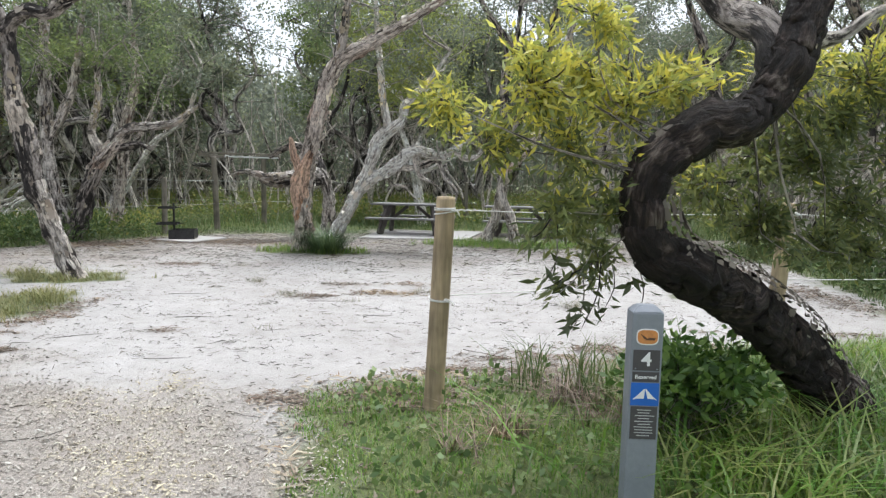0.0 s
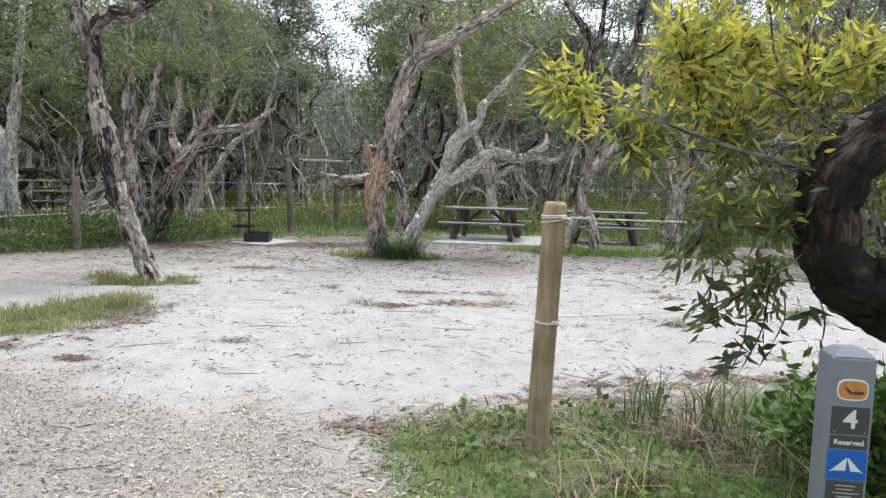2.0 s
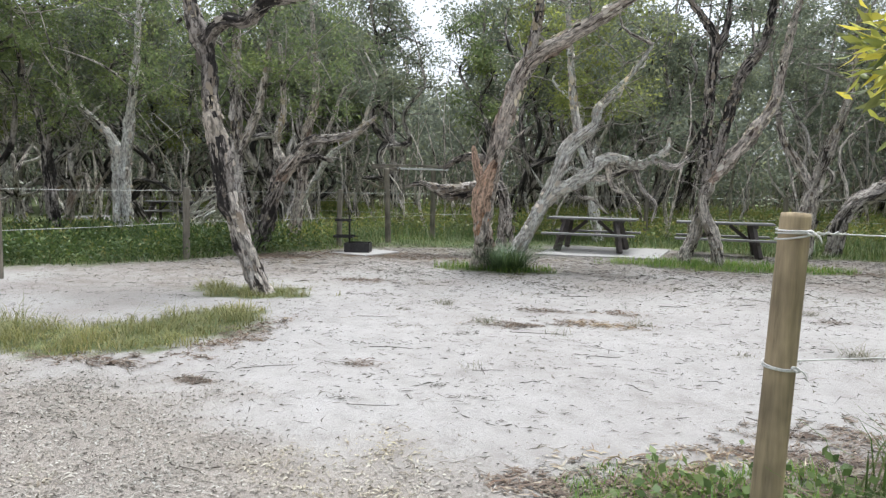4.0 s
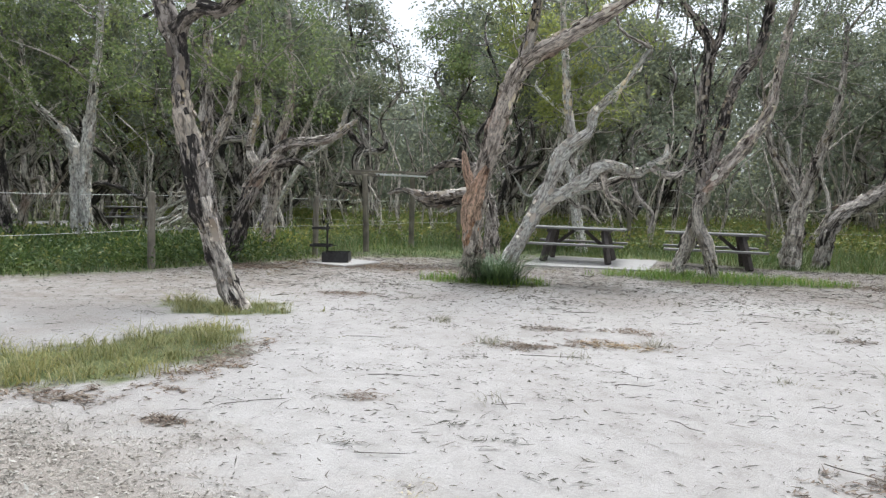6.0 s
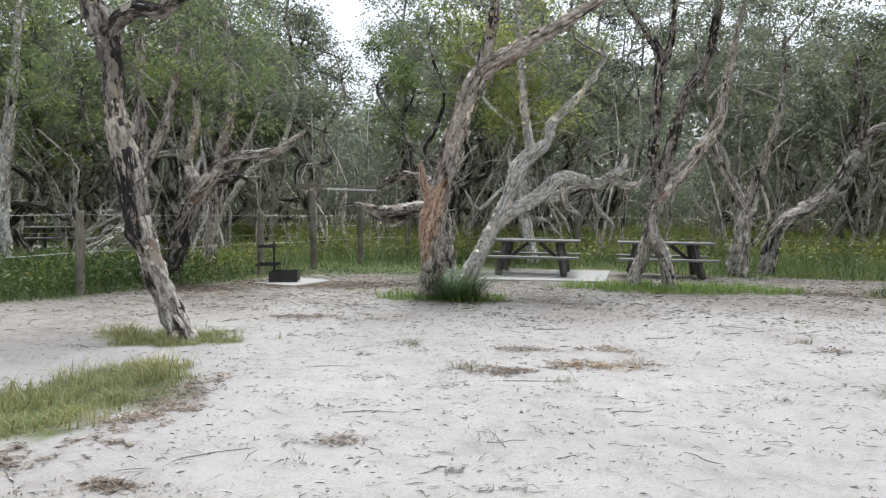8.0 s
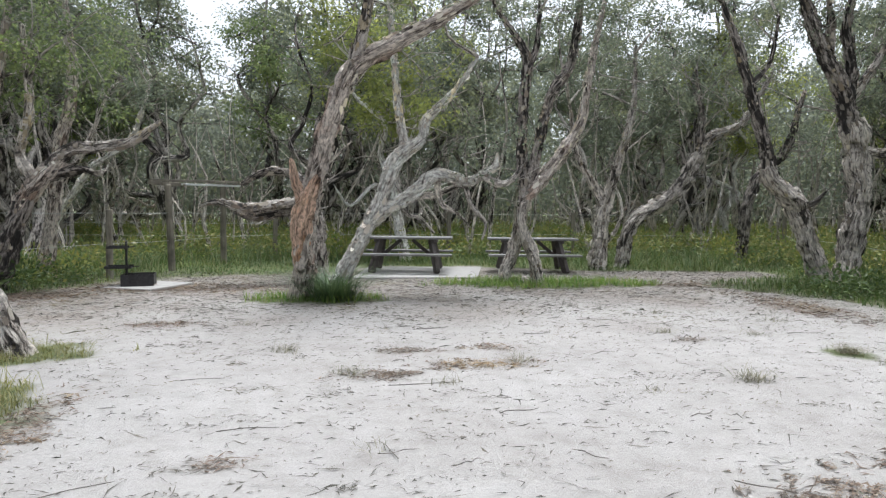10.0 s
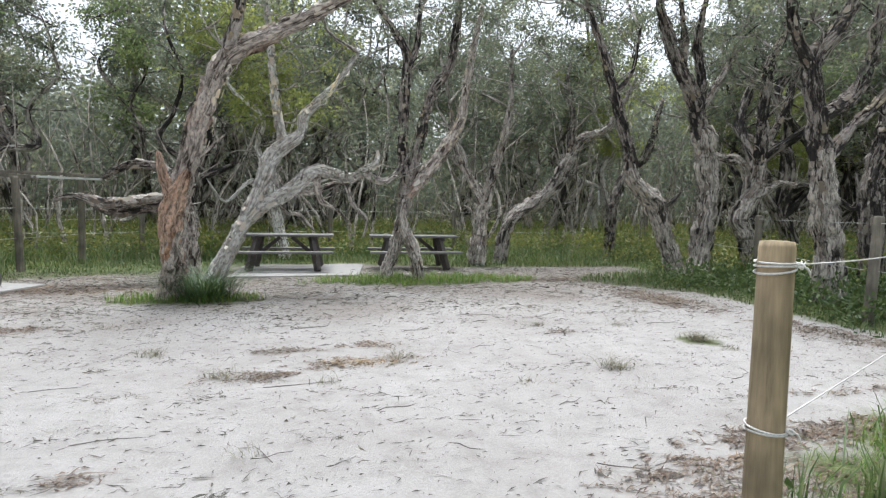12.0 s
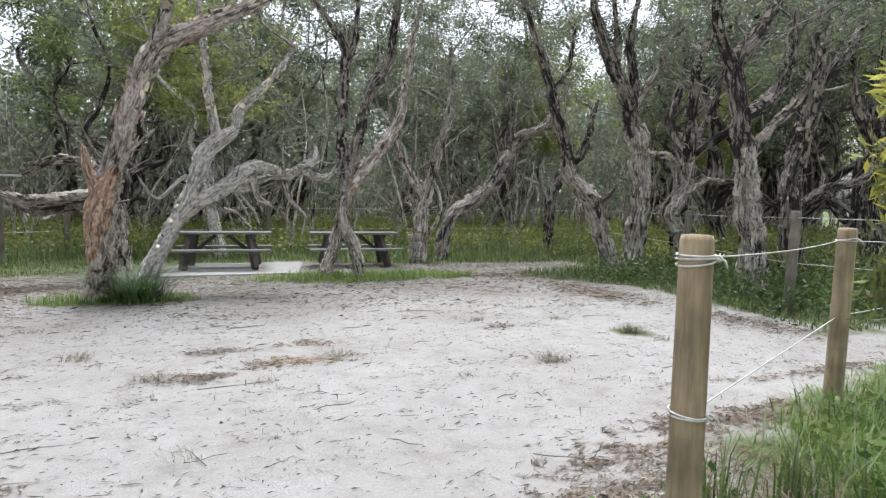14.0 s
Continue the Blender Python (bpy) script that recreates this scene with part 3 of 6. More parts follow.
def hero_tree(label, trunks, tips=(), leaf=None, per=60, spread=0.3, leaf_len=0.1, seed=1, segs=24):
    """A tree with measured limbs: trunks is a list of (name, points, radii, material, flare)."""
    o = origin_of(trunks[0][1])
    ob = thing("paperbark_tree", o, label, "tree")
    g = np.random.default_rng(seed)
    flakes = {}
    for i, (name, pts, radii, material, flare) in enumerate(trunks):
        limb(name, pts, radii, material, ob, o, segs, 0.17, seed * 31 + i, flare, 0.04, wob=0.02)
        s = smooth_path([(*p, r) for p, r in zip(pts, radii)], 0.05)
        if s[:, 3].max() > 0.07 and material not in (BARK_ORANGE, BARK_CREAM):
            sheet = FLAKE_PALE if material in (BARK_WHITE, BARK_PINK) else FLAKE
            flakes.setdefault(sheet, []).append(flakes_np(s[:, :3] - np.array(o), s[:, 3], int(len(s) * 3), 0.085, g))
    for sheet, pieces in flakes.items():
        v, f = join_np(pieces)
        tagged(link_mesh("peeling_bark", mesh_np("peeling_bark", v, f), sheet, ob), kind="stuff")
    if len(tips):
        dense = np.vstack([smooth_path(tr[1], 0.2)[2:] for tr in trunks])
        tips = [np.array(t) for t in tips]
        hubs = [t + np.array([0, 0, -0.15]) for t in tips[::4]]
        roots = [dense[np.argmin(np.linalg.norm(dense - h + np.array([0, 0, 0.5]), axis=1))] for h in hubs]
        near = [hubs[int(np.argmin([np.linalg.norm(h - t) for h in hubs]))] for t in tips]
        high = dense[dense[:, 2] > 1.3]
        pick = high[g.integers(0, len(high), 4 + len(high) // 2)]
        ends = pick + g.normal(0, 1, pick.shape) * np.array([0.32, 0.32, 0.2]) + np.array([0, 0, 0.28])
        v, f = join_np([twig_set(roots, hubs, 0.032, seed, 6), twig_set(near, tips, 0.014, seed + 1, 5), twig_set(pick, ends, 0.013, seed + 2, 5)])
        tagged(link_mesh("twig_work", mesh_np("twig_work", shifted(v, o), f, True), BARK_GREY, ob), kind="stuff")
        loc = [t - np.array(o) for t in tips]
        fine = [c + g.normal(0, spread * 0.95, 3) for c in loc for _ in range(5)]
        v, f = cloud(fine, spread * 0.36, per // 2, leaf_len * 0.85, leaf_len * 0.19, g, 0.3)
        tagged(link_mesh("crown", mesh_np("crown", v, f), leaf, ob), kind="stuff")
    return ob


def spray(centre, size, count, seed):
    g = np.random.default_rng(seed)
    return [tuple(np.array(centre) + g.normal(0, 1, 3) * np.array(size)) for _ in range(count)]


# leaning tree in the clearing
hero_tree("leaning paperbark with dark lower bark and peeling pale patches", [
    ("trunk", [(-4.73, 8.25, -0.06), (-4.86, 8.25, 0.25), (-5.01, 8.25, 0.64), (-5.16, 8.25, 1.05), (-5.22, 8.25, 1.25)], [0.115, 0.105, 0.1, 0.105, 0.105], BARK_PALE, 0.25),
    ("trunk", [(-5.08, 8.25, 0.85), (-5.16, 8.25, 1.05), (-5.22, 8.25, 1.25), (-5.31, 8.25, 1.8), (-5.35, 8.25, 1.95)], [0.08, 0.107, 0.112, 0.11, 0.1], BARK_DARK, 0),
    ("trunk", [(-5.27, 8.25, 1.55), (-5.31, 8.25, 1.75), (-5.38, 8.25, 2.1), (-5.46, 8.25, 2.46)], [0.1, 0.112, 0.108, 0.09], BARK_CREAM, 0),
    ("trunk", [(-5.38, 8.25, 2.15), (-5.46, 8.25, 2.46), (-5.5, 8.25, 2.88), (-5.61, 8.25, 3.24), (-5.7, 8.25, 3.6), (-5.9, 8.3, 4.6)], [0.095, 0.103, 0.095, 0.11, 0.08, 0.05], BARK_DARK, 0),
    ("limb", [(-5.5, 8.25, 3.1), (-5.23, 8.23, 3.33), (-4.88, 8.2, 3.32), (-4.57, 8.15, 3.52), (-4.0, 8.1, 3.62), (-3.3, 8.0, 4.2)], [0.09, 0.075, 0.065, 0.075, 0.055, 0.03], BARK_DARK, 0),
    ("limb", [(-5.62, 8.25, 3.25), (-5.9, 8.5, 3.8), (-6.2, 8.8, 4.7)], [0.08, 0.06, 0.03], BARK_DARK, 0)],
    spray((-5.2, 8.3, 4.7), (0.9, 0.7, 0.35), 26, 3), LEAF_FAR, 70, 0.3, 0.09, 3)

# the forked pair at the back of the clearing
A0 = [(-2.57, 11.85, -0.08), (-2.55, 11.8, 0.3), (-2.5, 11.62, 0.75), (-2.4, 11.45, 1.33), (-2.24, 11.28, 1.89), (-2.05, 11.1, 2.51), (-1.87, 10.92, 3.09), (-1.64, 10.84, 3.38), (-1.23, 10.77, 3.59), (-0.71, 10.69, 3.87), (-0.35, 10.64, 4.05), (0.4, 10.6, 4.5)]
hero_tree("twin-stemmed paperbark, one stem orange and split, one pale and leaning", [
    ("trunk", A0, [0.175, 0.155, 0.135, 0.13, 0.125, 0.125, 0.115, 0.105, 0.095, 0.08, 0.065, 0.035], BARK_PINK, 0.25),
    ("torn_wood", [(-2.6, 11.62, 0.4), (-2.57, 11.5, 0.8), (-2.49, 11.31, 1.25), (-2.36, 11.19, 1.6), (-2.27, 11.17, 1.85)], [0.03, 0.11, 0.125, 0.1, 0.03], BARK_ORANGE, 0),
    ("stump", [(-2.48, 11.42, 1.0), (-2.52, 11.37, 1.4), (-2.6, 11.3, 1.72), (-2.66, 11.26, 2.05)], [0.09, 0.085, 0.06, 0.03], BARK_ORANGE, 0),
    ("limb", [(-1.87, 10.92, 3.05), (-1.72, 10.8, 3.51), (-1.61, 10.67, 3.92), (-1.5, 10.6, 4.7)], [0.09, 0.075, 0.06, 0.03], BARK_GREY, 0),
    ("trunk", [(-2.1, 11.95, -0.05), (-2.0, 11.95, 0.25), (-1.77, 11.95, 0.73), (-1.42, 11.95, 1.43), (-1.21, 11.95, 2.03), (-1.0, 11.95, 2.25), (-0.78, 11.95, 2.42), (-0.7, 11.95, 2.72), (-0.31, 11.95, 3.11), (0.1, 12, 3.7)],
     [0.16, 0.132, 0.11, 0.102, 0.108, 0.103, 0.08, 0.07, 0.04, 0.02], BARK_WHITE, 0.3),
    ("limb", [(-1.0, 11.95, 2.2), (-1.13, 11.95, 2.8), (-1.19, 11.95, 3.48), (-1.25, 11.95, 4.15), (-1.28, 11.95, 4.9)], [0.075, 0.055, 0.05, 0.04, 0.025], BARK_WHITE, 0),
    ("limb", [(-1.53, 11.95, 1.12), (-1.34, 11.93, 1.32), (-0.94, 11.9, 1.57), (-0.64, 11.9, 1.83), (-0.47, 11.9, 1.88), (-0.07, 11.95, 1.78), (0.14, 11.95, 1.87), (0.37, 11.95, 2.03), (0.4, 12, 2.2)], [0.075, 0.085, 0.095, 0.098, 0.085, 0.07, 0.062, 0.05, 0.02], BARK_WHITE, 0),
    ("limb", [(-1.3, 11.95, 1.37), (-0.9, 12.0, 1.54), (-0.56, 12.1, 1.56), (-0.21, 12.1, 1.7), (0.1, 12.2, 1.75)], [0.07, 0.06, 0.05, 0.04, 0.02], BARK_PALE, 0),
    ("limb", [(-0.12, 12.0, 1.78), (0.02, 12.05, 1.4), (0.25, 12.1, 1.15), (0.2, 12.1, 0.85)], [0.045, 0.035, 0.025, 0.012], BARK_GREY, 0),
    ("limb", [(-0.55, 12.0, 1.85), (-0.45, 12.1, 1.45), (-0.2, 12.15, 1.3), (0.05, 12.2, 1.05)], [0.05, 0.04, 0.03, 0.012], BARK_PALE, 0),
    ("limb", [(0.18, 11.95, 1.87), (0.5, 11.95, 1.75), (0.75, 12.0, 1.95), (0.9, 12.0, 2.2)], [0.06, 0.045, 0.03, 0.012], BARK_GREY, 0),
    ("limb", [(-1.15, 11.97, 1.5), (-0.95, 12.2, 1.25), (-0.75, 12.4, 1.2), (-0.5, 12.5, 0.95)], [0.04, 0.03, 0.025, 0.012], BARK_GREY, 0),
    ("limb", [(-2.2, 11.25, 1.95), (-2.0, 11.1, 2.1), (-1.8, 11.0, 2.28)], [0.03, 0.02, 0.01], BARK_PALE, 0)],
    spray((-1.3, 11.2, 4.9), (1.0, 0.8, 0.35), 26, 5) + spray((-0.3, 12.0, 3.6), (0.5, 0.3, 0.35), 10, 6) + spray((0.3, 12.0, 2.5), (0.25, 0.2, 0.15), 4, 8), LEAF_FAR, 60, 0.28, 0.085, 5)

# the crossed pair before the second table
hero_tree("crooked paperbark with two crossing stems before the picnic table", [
    ("trunk", [(0.98, 14.0, -0.05), (1.03, 14.0, 0.2), (1.17, 14.0, 0.62), (1.29, 13.95, 1.25), (1.37, 13.85, 1.68)], [0.115, 0.11, 0.1, 0.088, 0.09], BARK_PALE, 0.0),
    ("trunk", [(1.55, 13.7, -0.05), (1.53, 13.7, 0.2), (1.47, 13.7, 0.43), (1.27, 13.7, 0.95), (1.23, 13.7, 1.36), (1.35, 13.8, 1.66)], [0.11, 0.105, 0.1, 0.085, 0.08, 0.085], BARK_PALE, 0.05),
    ("limb", [(1.32, 13.8, 1.56), (1.68, 13.8, 1.98), (2.04, 13.8, 2.45), (2.35, 13.8, 2.97), (2.44, 13.8, 3.64), (2.62, 13.8, 4.56), (2.8, 13.8, 5.3)], [0.12, 0.11, 0.12, 0.08, 0.065, 0.05, 0.03], BARK_PINK, 0),
    ("limb", [(1.33, 13.8, 1.55), (1.25, 13.8, 2.39), (1.27, 13.8, 3.11), (1.33, 13.8, 4.03), (1.16, 13.8, 4.43), (0.74, 13.8, 5.02), (0.5, 13.8, 5.6)], [0.12, 0.09, 0.085, 0.085, 0.06, 0.04, 0.02], BARK_DARK, 0),
    ("limb", [(1.33, 13.8, 3.95), (1.5, 13.8, 4.4), (1.55, 13.8, 5.2)], [0.065, 0.05, 0.03], BARK_DARK, 0),
    ("limb", [(1.4, 13.8, 1.75), (1.61, 13.8, 2.81), (1.81, 13.8, 3.53), (2.16, 13.8, 4.04), (2.3, 13.8, 4.95), (2.35, 13.8, 5.6)], [0.1, 0.085, 0.085, 0.08, 0.06, 0.03], BARK_DARK, 0)],
    spray((1.7, 13.8, 5.6), (1.1, 0.7, 0.35), 26, 7) + spray((2.5, 13.8, 4.6), (0.3, 0.3, 0.4), 6, 9), LEAF_FAR, 60, 0.28, 0.09, 7)

# the dark group on the right-hand edge of the clearing
hero_tree("pair of curved paperbark stems in long grass", [
    ("trunk", [(6.98, 13.2, -0.1), (6.94, 13.2, 0.0), (6.7, 13.2, 0.61), (6.39, 13.2, 1.43), (5.82, 13.2, 1.94), (5.72, 13.2, 2.3)], [0.2, 0.19, 0.16, 0.17, 0.15, 0.115], BARK_PALE, 0.2),
    ("limb", [(5.75, 13.2, 2.15), (5.6, 13.2, 2.78), (5.24, 13.2, 3.87), (4.9, 13.2, 4.71), (4.6, 13.2, 5.5)], [0.115, 0.1, 0.085, 0.06, 0.03], BARK_DARK, 0),
    ("limb", [(5.3, 13.2, 3.6), (5.7, 13.2, 4.1), (5.85, 13.2, 4.9)], [0.05, 0.04, 0.02], BARK_DARK, 0),
    ("limb", [(6.25, 13.2, 1.55), (6.55, 13.1, 1.5), (6.8, 13.0, 1.75)], [0.06, 0.05, 0.02], BARK_DARK, 0),
    ("trunk", [(7.22, 13.0, -0.1), (7.33, 13.0, 0.97), (7.37, 13.0, 1.8), (7.26, 13.0, 2.73), (7.15, 13.0, 3.05)], [0.21, 0.19, 0.19, 0.2, 0.17], BARK_PALE, 0.2),
    ("limb", [(7.2, 13.0, 2.85), (7.01, 13.0, 3.52), (6.56, 13.0, 4.39), (6.19, 13.0, 5.24), (6.0, 13.0, 6.2)], [0.17, 0.15, 0.12, 0.08, 0.03], BARK_DARK, 0),
    ("limb", [(7.08, 13.0, 3.2), (7.2, 13.0, 4.0), (7.05, 13.0, 4.8), (7.3, 13.0, 5.9)], [0.12, 0.095, 0.07, 0.03], BARK_DARK, 0),
    ("limb", [(6.7, 13.0, 4.1), (6.75, 13.0, 4.7), (6.6, 13.0, 5.6)], [0.08, 0.06, 0.03], BARK_DARK, 0),
    ("limb", [(7.2, 13.0, 2.6), (7.64, 13.0, 2.45), (8.16, 13.0, 2.42), (8.41, 13.0, 2.06), (8.29, 13.0, 1.33)], [0.11, 0.09, 0.09, 0.08, 0.03], BARK_PALE, 0),
    ("limb", [(7.05, 13.0, 3.3), (7.6, 13.1, 3.9), (8.3, 13.2, 4.9)], [0.09, 0.07, 0.03], BARK_GREY, 0)],
    spray((6.0, 13.1, 5.4), (1.4, 0.7, 0.6), 36, 11), LEAF_FAR, 65, 0.26, 0.09, 11)
hero_tree("gnarled paperbark with flaking bark among grass", [
    ("trunk", [(8.6, 12.8, -0.1), (8.12, 12.8, 0.97), (7.96, 12.8, 1.33), (8.47, 12.8, 1.82), (8.5, 12.8, 2.5)], [0.17, 0.16, 0.17, 0.14, 0.125], BARK_PALE, 0.2),
    ("limb", [(8.5, 12.8, 2.3), (8.49, 12.8, 3.01), (8.59, 12.8, 4.2), (9.01, 12.8, 5.07), (9.2, 12.8, 5.8)], [0.125, 0.11, 0.09, 0.06, 0.03], BARK_DARK, 0),
    ("limb", [(8.3, 12.8, 1.6), (8.9, 12.7, 1.95), (9.4, 12.7, 1.9)], [0.1, 0.07, 0.03], BARK_PALE, 0),
    ("limb", [(8.49, 12.8, 2.6), (9.0, 12.8, 3.3), (9.5, 12.8, 4.6)], [0.08, 0.06, 0.03], BARK_DARK, 0)],
    spray((8.8, 12.8, 5.0), (1.0, 0.7, 0.6), 36, 13), LEAF_FAR, 65, 0.26, 0.09, 13)
hero_tree("thick dark paperbark shedding sheets of pale bark", [
    ("trunk", [(6.62, 9.3, -0.1), (6.57, 9.3, 0.74), (6.34, 9.3, 1.69), (6.24, 9.3, 2.3)], [0.21, 0.18, 0.165, 0.14], BARK_PALE, 0.3),
    ("limb", [(6.26, 9.3, 2.15), (6.17, 9.3, 2.77), (6.07, 9.3, 3.5), (6.44, 9.3, 3.95), (6.87, 9.3, 4.6), (7.0, 9.3, 5.3)], [0.142, 0.125, 0.11, 0.1, 0.07, 0.03], BARK_DARK, 0),
    ("limb", [(6.2, 9.3, 2.7), (6.84, 9.3, 3.06), (7.16, 9.3, 3.69), (7.24, 9.3, 4.4)], [0.1, 0.09, 0.08, 0.05], BARK_DARK, 0),
    ("limb", [(6.3, 9.3, 2.0), (6.9, 9.4, 2.6), (7.6, 9.5, 3.1), (8.2, 9.6, 3.9)], [0.08, 0.07, 0.06, 0.03], BARK_DARK, 0),
    ("limb", [(6.1, 9.3, 3.3), (5.7, 9.3, 3.9), (5.5, 9.2, 4.7)], [0.09, 0.07, 0.04], BARK_DARK, 0)],
    spray((6.5, 9.3, 4.7), (1.1, 0.6, 0.45), 22, 17), LEAF_FAR, 65, 0.26, 0.09, 17)
hero_tree("dark forked paperbark in shade", [
    ("trunk", [(8.05, 9.8, -0.1), (7.95, 9.8, 0.7), (7.91, 9.8, 1.54), (8.21, 9.8, 2.96), (8.41, 9.8, 3.91), (8.62, 9.8, 5.0)], [0.2, 0.17, 0.15, 0.14, 0.13, 0.08], BARK_DARK, 0.3),
    ("limb", [(8.25, 9.8, 3.2), (8.96, 9.8, 3.97), (9.6, 9.8, 4.7)], [0.11, 0.1, 0.05], BARK_DARK, 0),
    ("limb", [(7.95, 9.8, 1.3), (8.6, 9.7, 1.7), (9.4, 9.6, 1.9), (9.9, 9.6, 2.6)], [0.08, 0.07, 0.06, 0.03], BARK_DARK, 0)],
    spray((8.9, 9.8, 4.9), (1.1, 0.7, 0.5), 22, 19), LEAF_FAR, 65, 0.26, 0.09, 19)
hero_tree("dark upright paperbark stem at the wood's edge", [
    ("trunk", [(10.3, 10.0, -0.1), (10.2, 10.0, 1.58), (10.35, 10.0, 3.13), (10.35, 10.0, 4.9)], [0.2, 0.17, 0.15, 0.08], BARK_DARK, 0.3),
    ("limb", [(10.3, 10, 2.4), (9.7, 10, 3.2), (9.5, 10, 4.2)], [0.09, 0.07, 0.03], BARK_DARK, 0)],
    spray((10.2, 10, 4.6), (0.9, 0.7, 0.5), 20, 23), LEAF_OLIVE, 80, 0.28, 0.09, 23)

# trees behind the fence that stand out
hero_tree("paperbark with a forked pale trunk behind the fence", [
    ("trunk", [(3.78, 16.5, -0.1), (3.79, 16.5, 0.41), (3.84, 16.5, 1.38), (3.96, 16.5, 1.76), (4.14, 16.5, 2.41), (4.5, 16.5, 3.6), (4.6, 16.6, 5.2)], [0.2, 0.17, 0.15, 0.12, 0.1, 0.07, 0.03], BARK_PALE, 0.2),
    ("limb", [(3.83, 16.5, 1.5), (3.49, 16.5, 2.14), (3.22, 16.5, 2.65), (3.0, 16.5, 3.8)], [0.1, 0.08, 0.07, 0.03], BARK_PALE, 0)],
    spray((4.0, 16.6, 4.8), (0.9, 0.7, 0.8), 22, 29), LEAF_FAR, 60, 0.3, 0.1, 29)
hero_tree("strongly leaning paperbark with a ragged trunk", [
    ("trunk", [(4.5, 17.0, -0.1), (4.6, 17.0, 0.44), (4.85, 17.0, 1.18), (5.8, 17.0, 1.79), (6.32, 17.0, 2.6), (6.72, 17.0, 3.13), (7.54, 17.0, 3.54), (8.2, 17, 4.6)], [0.17, 0.15, 0.15, 0.17, 0.15, 0.12, 0.09, 0.04], BARK_GREY, 0.2),
    ("limb", [(6.4, 17.0, 2.7), (6.5, 17.0, 3.6), (6.3, 17, 4.8)], [0.1, 0.07, 0.03], BARK_DARK, 0)],
    spray((6.9, 17, 4.8), (1.1, 0.7, 0.7), 24, 31), LEAF_FAR, 60, 0.3, 0.1, 31)
hero_tree("dark slanting paperbark stems", [
    ("trunk", [(8.2, 18.0, -0.1), (8.28, 18.0, 0.39), (8.52, 18.0, 1.98), (9.38, 18.0, 3.0), (9.9, 18, 4.6)], [0.16, 0.14, 0.13, 0.1, 0.04], BARK_DARK, 0.2)],
    spray((9.3, 18, 4.4), (1.0, 0.7, 0.8), 22, 37), LEAF_FAR, 60, 0.3, 0.1, 37)
hero_tree("twin pale paperbark trunks beyond the wire", [
    ("trunk", [(-11.2, 13.5, -0.1), (-11.2, 13.5, 0.22), (-11.23, 13.5, 1.57), (-11.32, 13.5, 2.34), (-12.21, 13.5, 3.17), (-12.6, 13.6, 4.5)], [0.14, 0.12, 0.11, 0.1, 0.06, 0.03], BARK_WHITE, 0.2),
    ("trunk", [(-10.9, 13.5, -0.1), (-10.9, 13.5, 0.16), (-10.96, 13.5, 1.58), (-10.81, 13.5, 2.84), (-10.63, 13.5, 4.08), (-10.52, 13.5, 5.6)], [0.13, 0.11, 0.1, 0.095, 0.07, 0.035], BARK_WHITE, 0.2)],
    spray((-11.4, 13.5, 4.3), (1.2, 0.8, 0.9), 40, 41), LEAF_OLIVE, 70, 0.3, 0.1, 41)
hero_tree("broad paperbark with a pink flaking limb", [
    ("trunk", [(-7.55, 13.0, -0.1), (-7.42, 13.0, 0.25), (-7.2, 13.0, 0.9), (-6.95, 13.0, 1.5)], [0.2, 0.16, 0.145, 0.12], BARK_DARK, 0.3),
    ("trunk", [(-7.12, 13.0, 1.1), (-6.95, 13.0, 1.5), (-6.7, 13.0, 1.83), (-6.4, 13.0, 2.12)], [0.1, 0.135, 0.13, 0.09], BARK_PINK, 0),
    ("limb", [(-6.6, 13.0, 1.95), (-6.27, 13.0, 2.25), (-5.85, 13.0, 2.3), (-5.41, 13.0, 2.37), (-5.05, 13.0, 2.62), (-4.9, 13.0, 2.75)], [0.11, 0.1, 0.075, 0.07, 0.045, 0.02], BARK_GREY, 0),
    ("limb", [(-6.8, 13.0, 1.7), (-7.0, 12.95, 2.2), (-6.85, 12.95, 2.9), (-6.95, 13.0, 4.2)], [0.09, 0.07, 0.06, 0.03], BARK_PALE, 0),
    ("limb", [(-6.7, 13.0, 1.8), (-6.2, 13.1, 1.95), (-5.9, 13.2, 1.85)], [0.09, 0.07, 0.03], BARK_DARK, 0),
    ("trunk", [(-7.75, 13.1, -0.1), (-7.85, 13.0, 1.0), (-7.93, 13.0, 1.95), (-7.9, 13.0, 3.92), (-7.94, 13.0, 5.3)], [0.2, 0.15, 0.12, 0.09, 0.04], BARK_GREY, 0.2),
    ("limb", [(-7.9, 13.0, 2.0), (-7.4, 13.0, 3.0), (-7.1, 13.0, 4.6)], [0.09, 0.08, 0.03], BARK_PALE, 0)],
    spray((-7.3, 13.1, 4.4), (1.0, 0.7, 0.8), 44, 43), LEAF_OLIVE, 70, 0.3, 0.1, 43)
hero_tree("slim pale paperbark by the barbecue", [
    ("trunk", [(-7.6, 15.0, -0.1), (-7.58, 15.0, 0.45), (-7.43, 15.0, 1.53), (-7.28, 15.0, 2.6), (-7.06, 15.0, 3.78), (-7.2, 15.0, 5.6)], [0.15, 0.13, 0.11, 0.1, 0.08, 0.03], BARK_PINK, 0.2),
    ("limb", [(-7.4, 15, 1.7), (-6.9, 15, 2.4), (-6.4, 15, 3.6)], [0.07, 0.05, 0.02], BARK_PALE, 0)],
    spray((-7.0, 15.0, 4.6), (0.9, 0.7, 0.8), 28, 47), LEAF_FAR, 70, 0.3, 0.1, 47)
